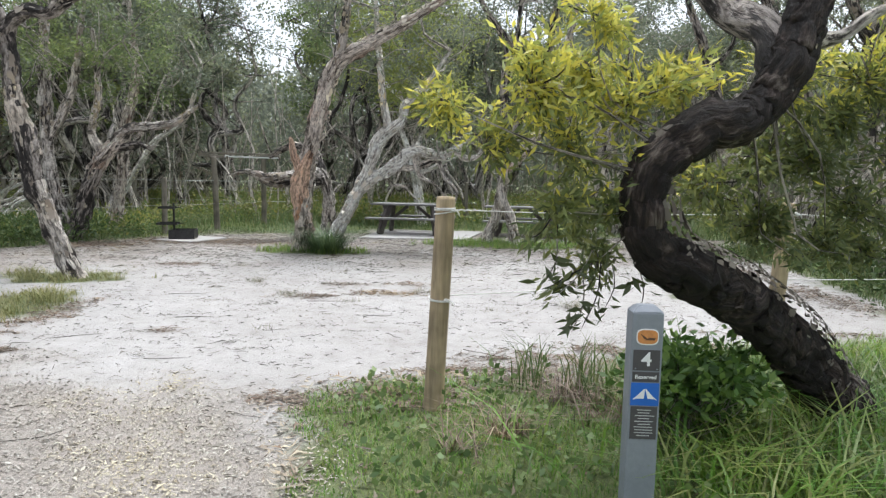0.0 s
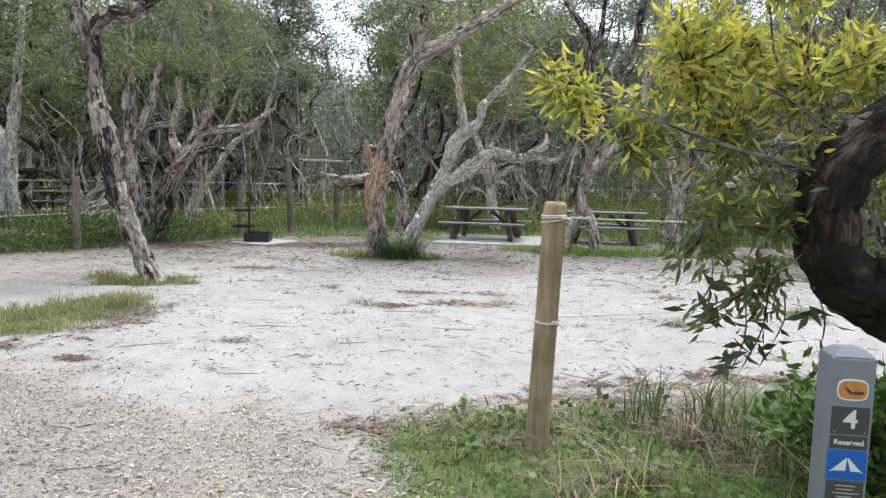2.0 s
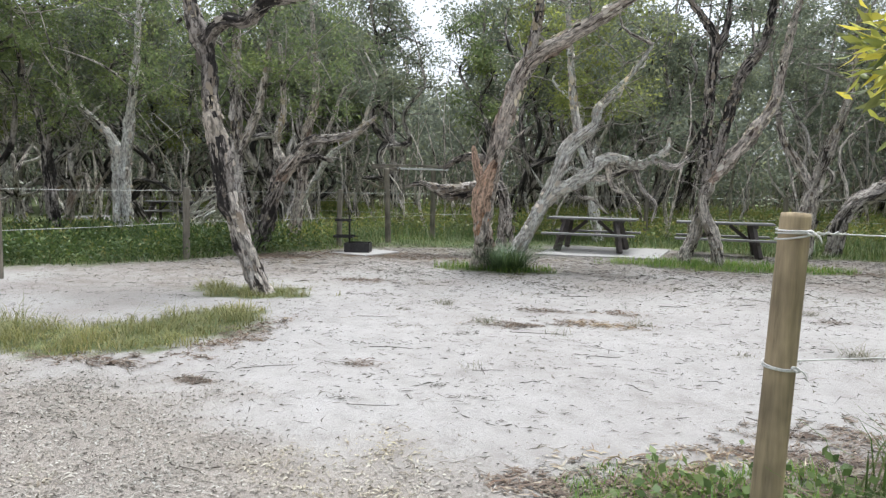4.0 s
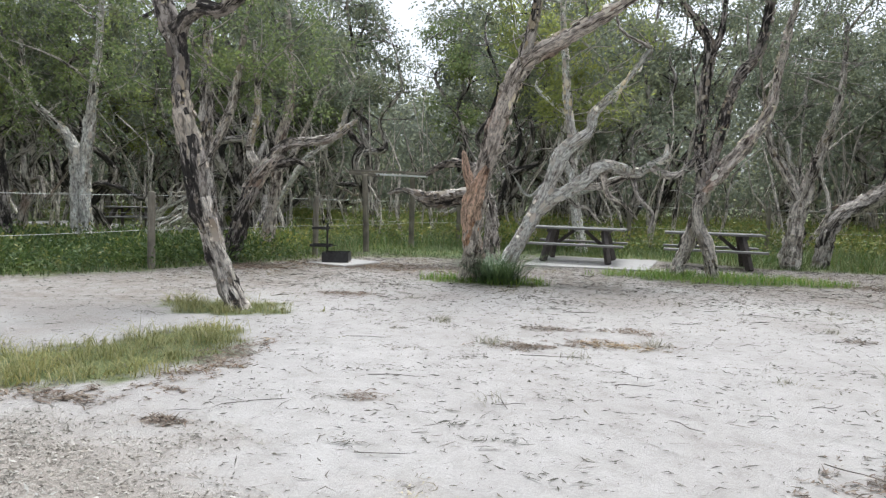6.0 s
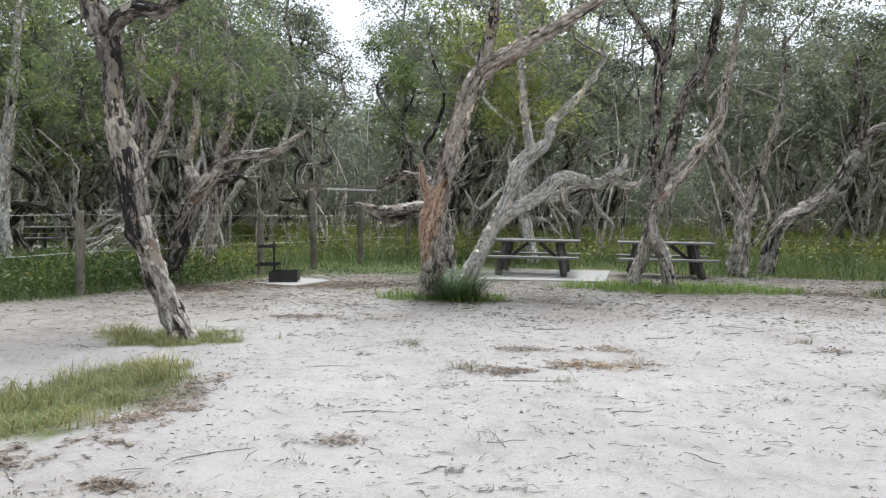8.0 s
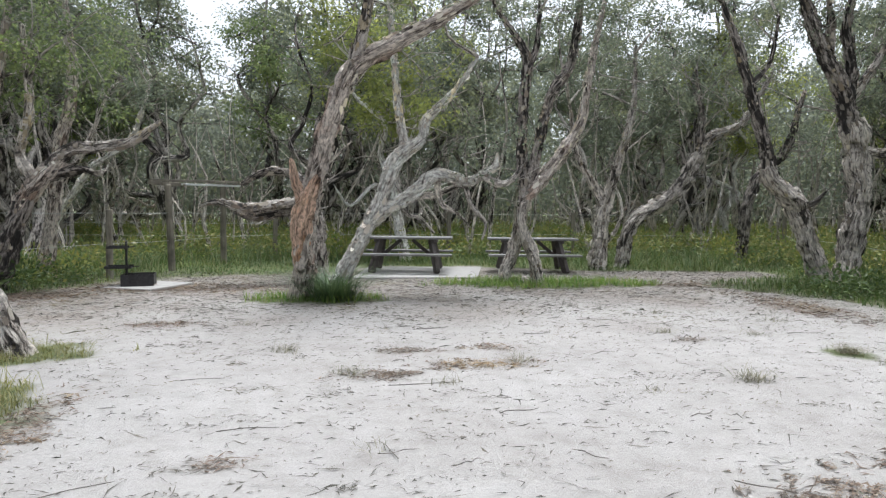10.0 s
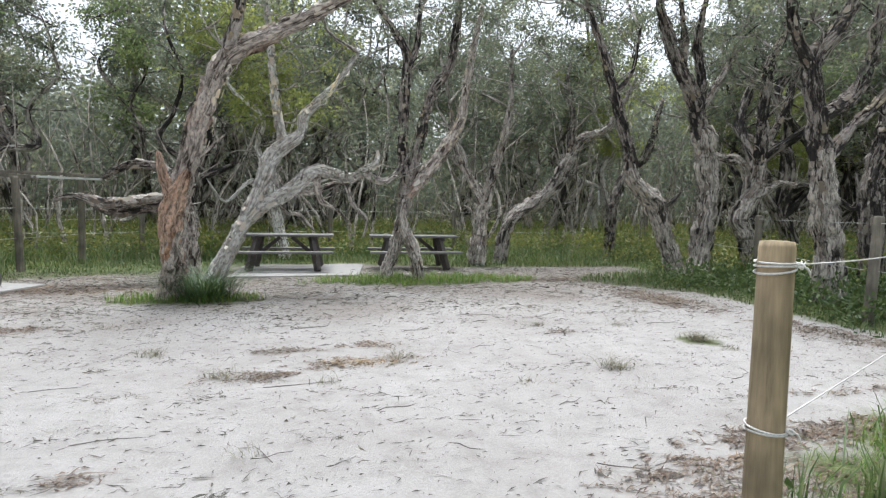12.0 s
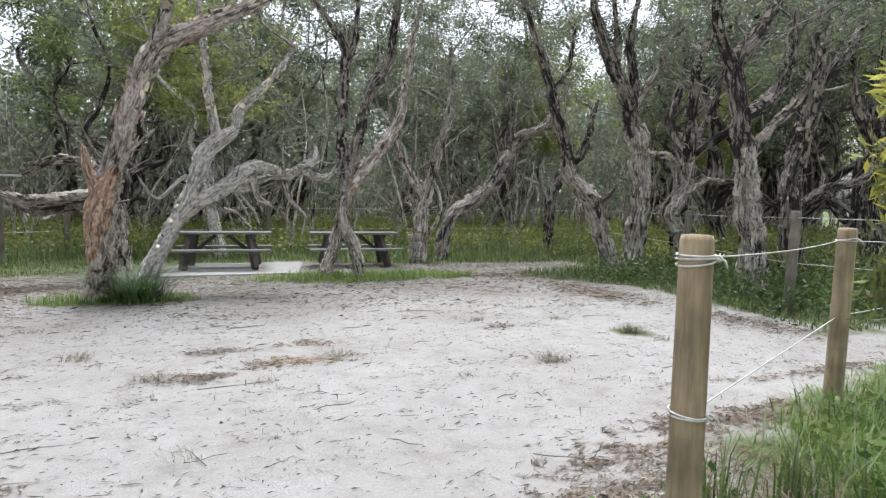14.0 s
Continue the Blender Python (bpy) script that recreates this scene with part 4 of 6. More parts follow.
hero_tree("dark paperbark at the far corner of the fence", [
    ("trunk", [(-12.5, 13.0, -0.1), (-12.48, 13.0, 0.27), (-12.67, 13.0, 2.54), (-13.07, 13.0, 3.42), (-13.32, 13.0, 4.6)], [0.16, 0.13, 0.1, 0.08, 0.03], BARK_DARK, 0.2),
    ("limb", [(-12.67, 13.0, 2.4), (-12.2, 13.0, 2.7), (-11.9, 13, 3.4)], [0.06, 0.05, 0.02], BARK_DARK, 0)],
    spray((-12.9, 13, 4.4), (1.0, 0.7, 0.8), 32, 53), LEAF_OLIVE, 70, 0.3, 0.1, 53)

# a slender pale stem leaning over the fence line, and a dead fallen crown
hero_tree("slender pale leaning paperbark stem behind the barbecue", [
    ("trunk", [(-8.75, 17.0, -0.1), (-8.45, 17.0, 0.85), (-7.95, 17.0, 1.67), (-7.5, 17.0, 2.27), (-6.75, 17.0, 2.85), (-6.3, 17.1, 4.2)], [0.1, 0.085, 0.075, 0.065, 0.05, 0.025], BARK_WHITE, 0.2)],
    spray((-6.6, 17.1, 4.4), (0.6, 0.5, 0.5), 12, 59), LEAF_FAR, 65, 0.26, 0.1, 59)
dead = thing("dead_branch", (-11.2, 16.0, 0), "pale dead fallen branches tangled behind the fence", "branch")
dg = np.random.default_rng(61)
for _ in range(14):
    a, e = dg.uniform(-0.5, 0.5), dg.uniform(0.25, 1.05)
    ln = dg.uniform(1.3, 2.6)
    pts = [(dg.normal(0, 0.3), dg.normal(0, 0.3), 0.0)]
    for k in (0.3, 0.55, 0.8, 1.0):
        pts.append((pts[0][0] + ln * k * math.cos(e) + dg.normal(0, 0.09), pts[0][1] + a * k + dg.normal(0, 0.09), 0.12 + ln * math.sin(e) * (k - 0.3 * k * k) * 1.25 + dg.normal(0, 0.07)))
    limb("branch", pts, [0.05, 0.042, 0.034, 0.022, 0.008], BARK_WHITE, dead, (0, 0, 0), 7, 0.14, int(dg.integers(9999)), 0, 0.1, wob=0.12)
    side = [pts[2], (pts[2][0] + dg.uniform(0.1, 0.4), pts[2][1] + dg.normal(0, 0.2), pts[2][2] + dg.uniform(-0.1, 0.3)), (pts[2][0] + dg.uniform(0.4, 0.9), pts[2][1] + dg.normal(0, 0.3), pts[2][2] + dg.uniform(-0.2, 0.5))]
    limb("branch", side, [0.028, 0.02, 0.007], BARK_PALE, dead, (0, 0, 0), 6, 0.14, int(dg.integers(9999)), 0, 0.1, wob=0.12)

# low horizontal boughs behind the forked pair
hero_tree("dead paperbark with low horizontal boughs", [
    ("trunk", [(-2.5, 14.2, -0.1), (-2.45, 14.1, 0.7), (-2.6, 13.9, 1.42), (-3.17, 13.7, 1.42), (-3.7, 13.6, 1.34), (-4.1, 13.5, 1.45), (-4.45, 13.45, 1.38)], [0.17, 0.14, 0.105, 0.09, 0.075, 0.05, 0.02], BARK_GREY, 0.2),
    ("limb", [(-2.6, 13.9, 1.3), (-3.1, 13.9, 1.28), (-3.6, 13.8, 1.2), (-3.95, 13.8, 1.3)], [0.08, 0.075, 0.07, 0.03], BARK_DARK, 0),
    ("limb", [(-2.5, 14.1, 1.0), (-2.9, 14.6, 1.9), (-3.54, 15.0, 2.06), (-4.04, 15.0, 1.8)], [0.09, 0.08, 0.075, 0.04], BARK_DARK, 0)])

# ---- the woodland behind ----
TEMPLATES = [forest_tree(100 + i, h, s, m, lf, dm, leaf_len=ll) for i, (h, s, m, lf, dm, ll) in enumerate([
    (6.3, 3, BARK_PALE, LEAF_FAR, BARK_GREY, 0.12), (7.0, 4, BARK_GREY, LEAF_FAR, BARK_DARK, 0.12), (5.6, 3, BARK_GREY, LEAF_OLIVE, BARK_DARK, 0.13),
    (6.6, 4, BARK_GREY, LEAF_FAR, BARK_DARK, 0.12), (5.6, 3, BARK_WHITE, LEAF_LIME, BARK_GREY, 0.12), (6.9, 5, BARK_DARK, LEAF_FAR, BARK_DARK, 0.13),
    (6.0, 4, BARK_PINK, LEAF_FAR, BARK_GREY, 0.12)])]
taken = [(-11, 13.5), (-7.4, 13.1), (-7.6, 15), (-12.5, 13), (3.8, 16.5), (4.6, 17), (5.8, 17), (8.2, 18), (7, 13.1), (8.3, 12.8), (6.6, 9.3), (8, 9.8), (10.3, 10), (-2.5, 14.2), (-0.7, 15.7), (2.2, 15.6), (-15, 21)]
placed = []
tg = np.random.default_rng(12)
for _ in range(9000):
    if len(placed) >= 97:
        break
    y = 7.5 + 26 * tg.random() ** 1.1
    x = tg.uniform(-1, 1) * (7 + 0.95 * y)
    if edge_distance(np.array([x]), np.array([y]), GREEN)[0] < (1.3 if x > 6.5 or y > 16.5 else 2.6):
        continue
    if y < 19 and -9.5 < x < 6.5 and y < 17.8 + 1.2 * tg.random():
        continue
    if -22 < x < -13 and 18 < y < 25:
        continue
    # three open lanes through the wood, where the sky comes down
    bearing = math.degrees(math.atan2(x + 1.5, y - 1.9))
    if y < 34 and min(abs(math.sin(math.radians(bearing - k))) for k in (-13.8, 12.2, 35.8)) * math.hypot(x + 1.5, y - 1.9) < 2.2:
        continue
    if x > 6 and y < 21 and tg.random() < (0.85 if y < 14 else 0.45):
        continue
    if min((x - a) ** 2 + (y - b) ** 2 for a, b in taken) < (1.3 + 0.02 * y) ** 2:
        continue
    taken.append((x, y))
    placed.append((x, y))
for i, (x, y) in enumerate(placed):
    m = pose(x, y, 0, tg.normal(0, 4), tg.normal(0, 4), tg.uniform(0, 360)) @ Matrix.Scale(tg.uniform(0.88, 1.2) * (1.0 + 0.16 * min(1, max(0, (y - 20) / 6))), 4)
    k = int(tg.choice([1, 5, 5, 3])) if x > 6.5 and y < 20 else int(tg.integers(len(TEMPLATES)))
    if i < len(TEMPLATES):
        TEMPLATES[i].matrix_world = m
    else:
        copy_thing(TEMPLATES[k], m)
# one slim tree that parts the gap in the canopy above the barbecue
copy_thing(TEMPLATES[1], pose(-7.2, 23.2, 0, 0, 2, 70) @ Matrix.Scale(1.08, 4))

# far woods: thin stems and leaves that nobody could count
fg = np.random.default_rng(77)
stems = []
for _ in range(900):
    y = fg.uniform(19.5, 55)
    x = fg.uniform(-1, 1) * (9 + 0.9 * y)
    h, l = fg.uniform(2.5, 6), fg.normal(0, 0.9, 2)
    pts = [(x, y, -0.1), (x + l[0] * 0.3 + fg.normal(0, 0.15), y, h * 0.3), (x + l[0] * 0.5 + fg.normal(0, 0.3), y + l[1] * 0.5, h * 0.65), (x + l[0] * 1.3, y + l[1], h)]
    r = fg.uniform(0.03, 0.085)
    s = smooth_path([(*p, r * (1 - 0.25 * i)) for i, p in enumerate(pts)], 0.5)
    stems.append(tube_np(s[:, :3], s[:, 3], 5, 0.1, int(fg.integers(1e6))))
v, f = join_np(stems)
tagged(link_mesh("far_stems", mesh_np("far_stems", v, f, True), BARK_PALE), "countless thin dark stems of the far wood", "woodland", kind="stuff")
cy = fg.uniform(36, 72, 4300)
cx = fg.uniform(-1, 1, 4300) * (9 + 0.95 * cy)
# a ragged skyline of crowns
crest = 0.2 + 0.045 * ripple(cx / cy, cx * 0, 0.16, 83) + 0.03 * ripple(cx / cy, cx * 0, 0.05, 84)
cc = np.column_stack([cx, cy, 1.5 + fg.random(4300) ** 0.9 * cy * crest])
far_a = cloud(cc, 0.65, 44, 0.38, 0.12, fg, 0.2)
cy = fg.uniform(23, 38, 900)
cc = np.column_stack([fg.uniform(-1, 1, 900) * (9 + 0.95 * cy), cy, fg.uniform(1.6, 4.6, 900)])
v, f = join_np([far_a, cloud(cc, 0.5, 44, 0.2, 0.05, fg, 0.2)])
# the haze over this foliage lies in its leaf colour
tagged(link_mesh("far_foliage", mesh_np("far_foliage", v, f), LEAF_HAZED), "grey-green foliage of the far wood, paled with painted-in haze", "woodland", kind="stuff")
cy = fg.uniform(40, 66, 2600)
cc = np.column_stack([fg.uniform(-1, 1, 2600) * (9 + 0.95 * cy), cy, 0.2 + 3.4 * fg.random(2600) ** 1.6])
v, f = cloud(cc, 0.7, 26, 0.35, 0.05, fg, 0.0)
tagged(link_mesh("far_scrub", mesh_np("far_scrub", v, f), leaf_mat("scrub", [(0.12, 0.11, 0.09), (0.18, 0.17, 0.14), (0.15, 0.16, 0.1)], 0.3)), "grey tangle of scrub deep in the far wood", "woodland", kind="stuff")


# ---- fence ----
def post(name, foot, head, r, material, label, seed=0, group="fence posts"):
    """A round timber post with a bevelled, slightly domed sawn top."""
    o = np.array([foot[0], foot[1], 0.0])
    a, b = np.array(foot, float) - o, np.array(head, float) - o
    ts = [0, 0.03, 0.25, 0.5, 0.75, 0.94, 0.985, 1.0]
    rs = [r * 1.05, r * 1.04, r * 1.02, r, r * 0.99, r * 0.98, r * 0.97, r * 0.9]
    path = np.array([a + (b - a) * t for t in ts] + [b + (b - a) * 0.002])
    v, f = tube_np(path, rs + [r * 3.0], 20, 0.012, seed)
    ob = thing(name, tuple(o), label, "post", group)
    link_mesh("shaft", mesh_np("shaft", v, f, True), material, ob)
    return ob


def cable(name, points, r, material, parent=None, segs=6, step=0.3, lump=0.0):
    s = smooth_path([(*p, r) for p in points], step)
    v, f = tube_np(s[:, :3], s[:, 3], segs, lump, 1)
    return link_mesh(name, mesh_np(name, v, f, True), material, parent)


def rope_rings(centre, r, turns, parent, origin, seed):
    """Rope wound round a post, with a lumpy knot."""
    g = np.random.default_rng(seed)
    c = np.array(centre) - np.array(origin)
    for k in range(turns):
        a = np.linspace(0, 2 * np.pi, 26)
        tilt, dz = g.normal(0, 0.005), (k - (turns - 1) / 2) * 0.011 + g.normal(0, 0.002)
        p = np.column_stack([c[0] + np.cos(a) * (r + 0.003), c[1] + np.sin(a) * (r + 0.004), c[2] + dz + tilt * np.cos(a + k)])
        v, f = tube_np(p, np.full(26, 0.0038), 6, 0.06, seed + k)
        link_mesh("rope_turn", mesh_np("rope_turn", v, f, True), ROPE, parent)
    kn = c + np.array([r * 0.75, -r * 0.85, 0.0])
    pts = [kn + np.array([0.014 * np.cos(t * 2.3), -0.004 + 0.005 * np.sin(t * 3.1), 0.009 * np.sin(t * 1.7)]) for t in np.linspace(0, 6, 22)]
    v, f = tube_np(np.array(pts), np.full(22, 0.0042), 6, 0.05, seed)
    link_mesh("knot", mesh_np("knot", v, f, True), ROPE, parent)
    end = [kn, kn + np.array([0.03, -0.006, -0.008]), kn + np.array([0.042, -0.008, -0.035])]
    cable("rope_end", [tuple(p) for p in end], 0.004, ROPE, parent, 6, 0.01)


p1 = post("fence_post", (-0.035, 3.67, -0.05), (0.02, 3.7, 1.25), 0.057, POST_WOOD, "round treated pine post tied with white rope at the clearing's corner", 1)
rope_rings((0.014, 3.698, 1.175), 0.057, 3, p1, (-0.035, 3.67, 0), 3)
rope_rings((-0.009, 3.685, 0.655), 0.058, 2, p1, (-0.035, 3.67, 0), 9)
p2 = post("fence_post", (2.69, 5.13, -0.05), (2.76, 5.13, 1.215), 0.062, POST_WOOD, "round weathered pine post with rope, standing in lawn", 2)
rope_rings((2.752, 5.13, 1.13), 0.062, 2, p2, (2.69, 5.13, 0), 4)
post("fence_post", (5.63, 7.92, -0.05), (5.73, 7.92, 1.325), 0.062, POST_GREY, "round grey timber fence post before the shaded trees", 3)
post("fence_post", (5.2, 5.85, -0.05), (5.2, 5.85, 1.2), 0.06, POST_GREY, "round grey timber fence post in lawn", 5)


def rope_line(a, b, r, sag=0.03):
    a, b = np.array(a), np.array(b)
    pts = [tuple(a + (b - a) * t - np.array([0, 0, sag * 4 * t * (1 - t)])) for t in np.linspace(0, 1, 9)]
    return cable("rope", pts, r, ROPE)


for a, b, sag in (((0.07, 3.7, 1.175), (2.69, 5.12, 1.135), 0.02), ((0.05, 3.68, 0.68), (2.65, 5.1, 0.6), 0.0), ((2.81, 5.15, 1.13), (5.14, 5.85, 1.1), 0.03), ((2.76, 5.14, 0.6), (5.14, 5.85, 0.58), 0.02)):
    tagged(rope_line(a, b, 0.003, sag), "thin white rope strung between posts", "rope")
twist = [(0.07 + 0.012 * k, 3.7 + 0.0065 * k + 0.004 * math.sin(k * 1.9), 1.173 + 0.006 * math.cos(k * 1.9)) for k in range(14)]
tagged(cable("rope", twist, 0.0032, ROPE, None, 6, 0.02), "twisted tail of white rope along the line", "rope")

BACK = [(-8.75, 8.2), (-7.95, 11.3), (-6.45, 14.9), (-5.68, 16.2), (-5.05, 18.2), (-4.05, 19.8), (0.72, 20.2), (4.35, 20.2), (10.7, 19.8), (9.0, 15.4), (7.4, 11.6), (5.68, 7.92), (6.6, 4.4)]
for i, (x, y) in enumerate(BACK):
    if i in (3, 4, 11):
        continue
    post("fence_post", (x, y, -0.05), (x + 0.02, y, 1.3), 0.062, POST_GREY, "round grey timber post of the wire fence", 20 + i)
for x, y in ((-13.6, 20.0), (-9.6, 20.1)):
    post("fence_post", (x, y, -0.05), (x, y, 1.25), 0.062, POST_GREY, "round grey timber post of the wire fence", 60)
for za in (1.24, 0.66):
    for a, b in zip(BACK, BACK[1:]):
        pts = [(a[0] + (b[0] - a[0]) * t, a[1] + (b[1] - a[1]) * t, za - 0.05 * t * (1 - t)) for t in np.linspace(0, 1, 6)]
        tagged(cable("fence_wire", pts, 0.0036, WIRE, None, 5, 0.6), "thin galvanised fence wire", "wire", "fence wires")
for za in (1.2, 0.95, 0.62):
    for a, b in (((-20, 19.6), (-13.6, 20.0)), ((-13.6, 20), (-9.6, 20.1)), ((-9.6, 20.1), (-4.05, 19.8))):
        pts = [(a[0] + (b[0] - a[0]) * t, a[1] + (b[1] - a[1]) * t, za - 0.05 * t * (1 - t)) for t in np.linspace(0, 1, 6)]
        tagged(cable("fence_wire", pts, 0.0036, WIRE, None, 5, 0.6), "thin galvanised fence wire", "wire", "fence wires")


# ---- rail frame behind the barbecue ----
def rail_frame():
    ob = thing("clothes_line", (-5.4, 17.2, 0), "timber clothes line frame with two posts and pale rails", "clothes line")
    o = (-5.4, 17.2, 0)
    for foot, head in (((-5.68, 16.2, -0.05), (-5.74, 16.2, 1.84)), ((-5.05, 18.2, -0.05), (-5.05, 18.2, 1.9))):
        path = np.array([np.array(foot) + (np.array(head) - np.array(foot)) * t for t in (0, 0.3, 0.6, 0.97, 1, 1.002)]) - np.array(o)
        v, f = tube_np(path, [0.075, 0.072, 0.07, 0.07, 0.066, 0.2], 16, 0.015, 3)
        link_mesh("post", mesh_np("post", v, f, True), POST_GREY, ob)
    for a, b, m, w in (((-6.12, 16.15, 1.87), (-5.4, 16.25, 1.82), POST_GREY, 0.07), ((-5.35, 18.2, 1.9), (-4.66, 18.25, 1.9), POST_GREY, 0.07),
                       ((-6.1, 16.15, 1.92), (-4.7, 18.2, 1.97), POST_GREY, 0.055), ((-5.46, 16.2, 1.84), (-4.66, 18.25, 1.88), RAIL_PALE, 0.045)):
        a, b = Vector(a) - Vector(o), Vector(b) - Vector(o)
        d = b - a
        bm = bmesh.new()
        m4 = Matrix.Translation((a + b) / 2) @ d.to_track_quat('X', 'Z').to_matrix().to_4x4()
        box(bm, 0, 0, 0, d.length, w, w, m4, 0.006)
        part("rail", bm, m, ob)
    return ob


rail_frame()


# ---- barbecue ----
def barbecue():
    o = (-5.45, 13.5, 0.03)
    ob = thing("barbecue", o, "black steel park barbecue with fire ring, swinging plate and grill", "barbecue", rz=12)
    ob.scale = (0.82, 0.82, 0.95)
    g = np.random.default_rng(5)
    bm = bmesh.new()
    for cx, cy, sx, sy in ((0, -0.28, 0.62, 0.012), (0, 0.28, 0.62, 0.012), (-0.304, 0, 0.012, 0.548), (0.304, 0, 0.012, 0.548)):
        box(bm, cx, cy, 0.1, sx, sy, 0.2, None, 0.003)
    part("fire_ring", bm, STEEL_BLACK, ob)
    bm = bmesh.new()
    for k in range(26):
        m4 = pose(g.uniform(-0.24, 0.24), g.uniform(-0.22, 0.22), 0.02 + g.uniform(0, 0.05), g.uniform(-40, 40), g.uniform(-40, 40), g.uniform(0, 360))
        box(bm, 0, 0, 0, g.uniform(0.03, 0.12), g.uniform(0.02, 0.05), g.uniform(0.02, 0.04), m4, 0.004)
    part("ash_and_charcoal", bm, ASH, ob, "grey ash and charcoal lumps")
    path = np.array([(-0.24, 0.1, z) for z in (-0.05, 0.2, 0.5, 0.77, 0.78, 0.781)])
    v, f = tube_np(path, [0.024, 0.024, 0.024, 0.024, 0.02, 0.08], 12, 0.0, 1)
    link_mesh("pole", mesh_np("pole", v, f, True), STEEL_BLACK, ob)
    for z, x0, x1, d, name in ((0.66, -0.58, -0.2, 0.3, "hot_plate"), (0.31, -0.62, -0.12, 0.42, "grill_plate")):
        bm = bmesh.new()
        cx, w = (x0 + x1) / 2, x1 - x0
        box(bm, cx, 0.05, z, w, d, 0.012, None, 0.003)
        for sx, sy, px, py in ((w, 0.01, cx, 0.05 - d / 2), (w, 0.01, cx, 0.05 + d / 2), (0.01, d - 0.022, x0 + 0.006, 0.05)):
            box(bm, px, py, z + 0.02, sx, sy, 0.04, None, 0.002)
        plate = part(name, bm, STEEL_BLACK, ob)
        bm = bmesh.new()
        bmesh.ops.create_cone(bm, cap_ends=True, segments=14, radius1=0.034, radius2=0.034, depth=0.07, matrix=Matrix.Translation((-0.24, 0.1, z)))
        part("collar", bm, STEEL_BLACK, plate)
        cable("handle", [(x1 - 0.02, 0.03, z + 0.01), (x1 + 0.06, 0.02, z + 0.02), (x1 + 0.15, 0.0, z + 0.03)], 0.008, STEEL_BLACK, plate, 6, 0.03)
    return ob


barbecue()


# ---- picnic tables ----
def picnic_table(at, rz, length, label, z=0.0):
    ob = thing("picnic_table", (at[0], at[1], z), label, "picnic table", "picnic tables", rz=rz)
    half = length / 2
    for k in range(5):
        y = (k - 2) * 0.155
        bm = bmesh.new()
        box(bm, 0, y, 0.715, length, 0.147, 0.042, None, 0.006)
        part("tabletop_plank", bm, TABLE_GREY, ob)
    for s in (-1, 1):
        for k in (0, 1):
            bm = bmesh.new()
            box(bm, 0, s * (0.63 + 0.135 * k), 0.39, length + 0.02, 0.127, 0.042, None, 0.006)
            part("seat_plank", bm, TABLE_GREY, ob)
    for sx in (-1, 1):
        x = sx * (half - 0.42)
        for s in (-1, 1):
            bm = bmesh.new()
            a, b = Vector((x - sx * 0.02, s * 0.24, 0.694)), Vector((x + sx * 0.13, s * 0.58, 0.0))
            d = b - a
            m4 = Matrix.Translation((a + b) / 2) @ d.to_track_quat('X', 'Z').to_matrix().to_4x4()
            box(bm, 0, 0, 0, d.length, 0.09, 0.17, m4, 0.008)
            part("leg", bm, TABLE_DARK, ob)
        bm = bmesh.new()
        box(bm, x + sx * 0.07, 0, 0.337, 0.07, 1.5, 0.063, None, 0.006)
        part("seat_bearer", bm, TABLE_DARK, ob)
        bm = bmesh.new()
        box(bm, x + sx * 0.07, 0, 0.66, 0.07, 0.74, 0.066, None, 0.006)
        part("top_bearer", bm, TABLE_DARK, ob)
        bm = bmesh.new()
        a, b = Vector((x - sx * 0.06, 0, 0.36)), Vector((sx * 0.12, 0, 0.67))
        d = b - a
        m4 = Matrix.Translation((a + b) / 2) @ d.to_track_quat('X', 'Z').to_matrix().to_4x4()
        box(bm, 0, 0, 0, d.length, 0.05, 0.075, m4, 0.005)
        part("brace", bm, TABLE_DARK, ob)
    return ob


picnic_table((-0.74, 15.9), -9, 1.95, "weathered grey picnic table with dark frame on concrete slab", 0.03)
picnic_table((2.05, 16.05), -8, 1.95, "weathered grey picnic table with dark frame in grass")
picnic_table((-15.6, 21.4), 12, 1.9, "weathered picnic table on a slab beyond the fence", 0.04)


# ---- site marker ----
def text_part(name, body, size, at, material, parent):
    cu = bpy.data.curves.new(name, 'FONT')
    cu.body, cu.size, cu.align_x, cu.align_y, cu.extrude = body, size, 'CENTER', 'CENTER', 0.0008
    cu.offset = size * 0.018
    tmp = new(name, cu)
    me = bpy.data.meshes.new_from_object(tmp.evaluated_get(bpy.context.evaluated_depsgraph_get()))
    bpy.data.objects.remove(tmp)
    bpy.data.curves.remove(cu)
    ob = link_mesh(name, me, material, parent)
    ob.matrix_basis = pose(*at, 90, 0, 0)
    return ob


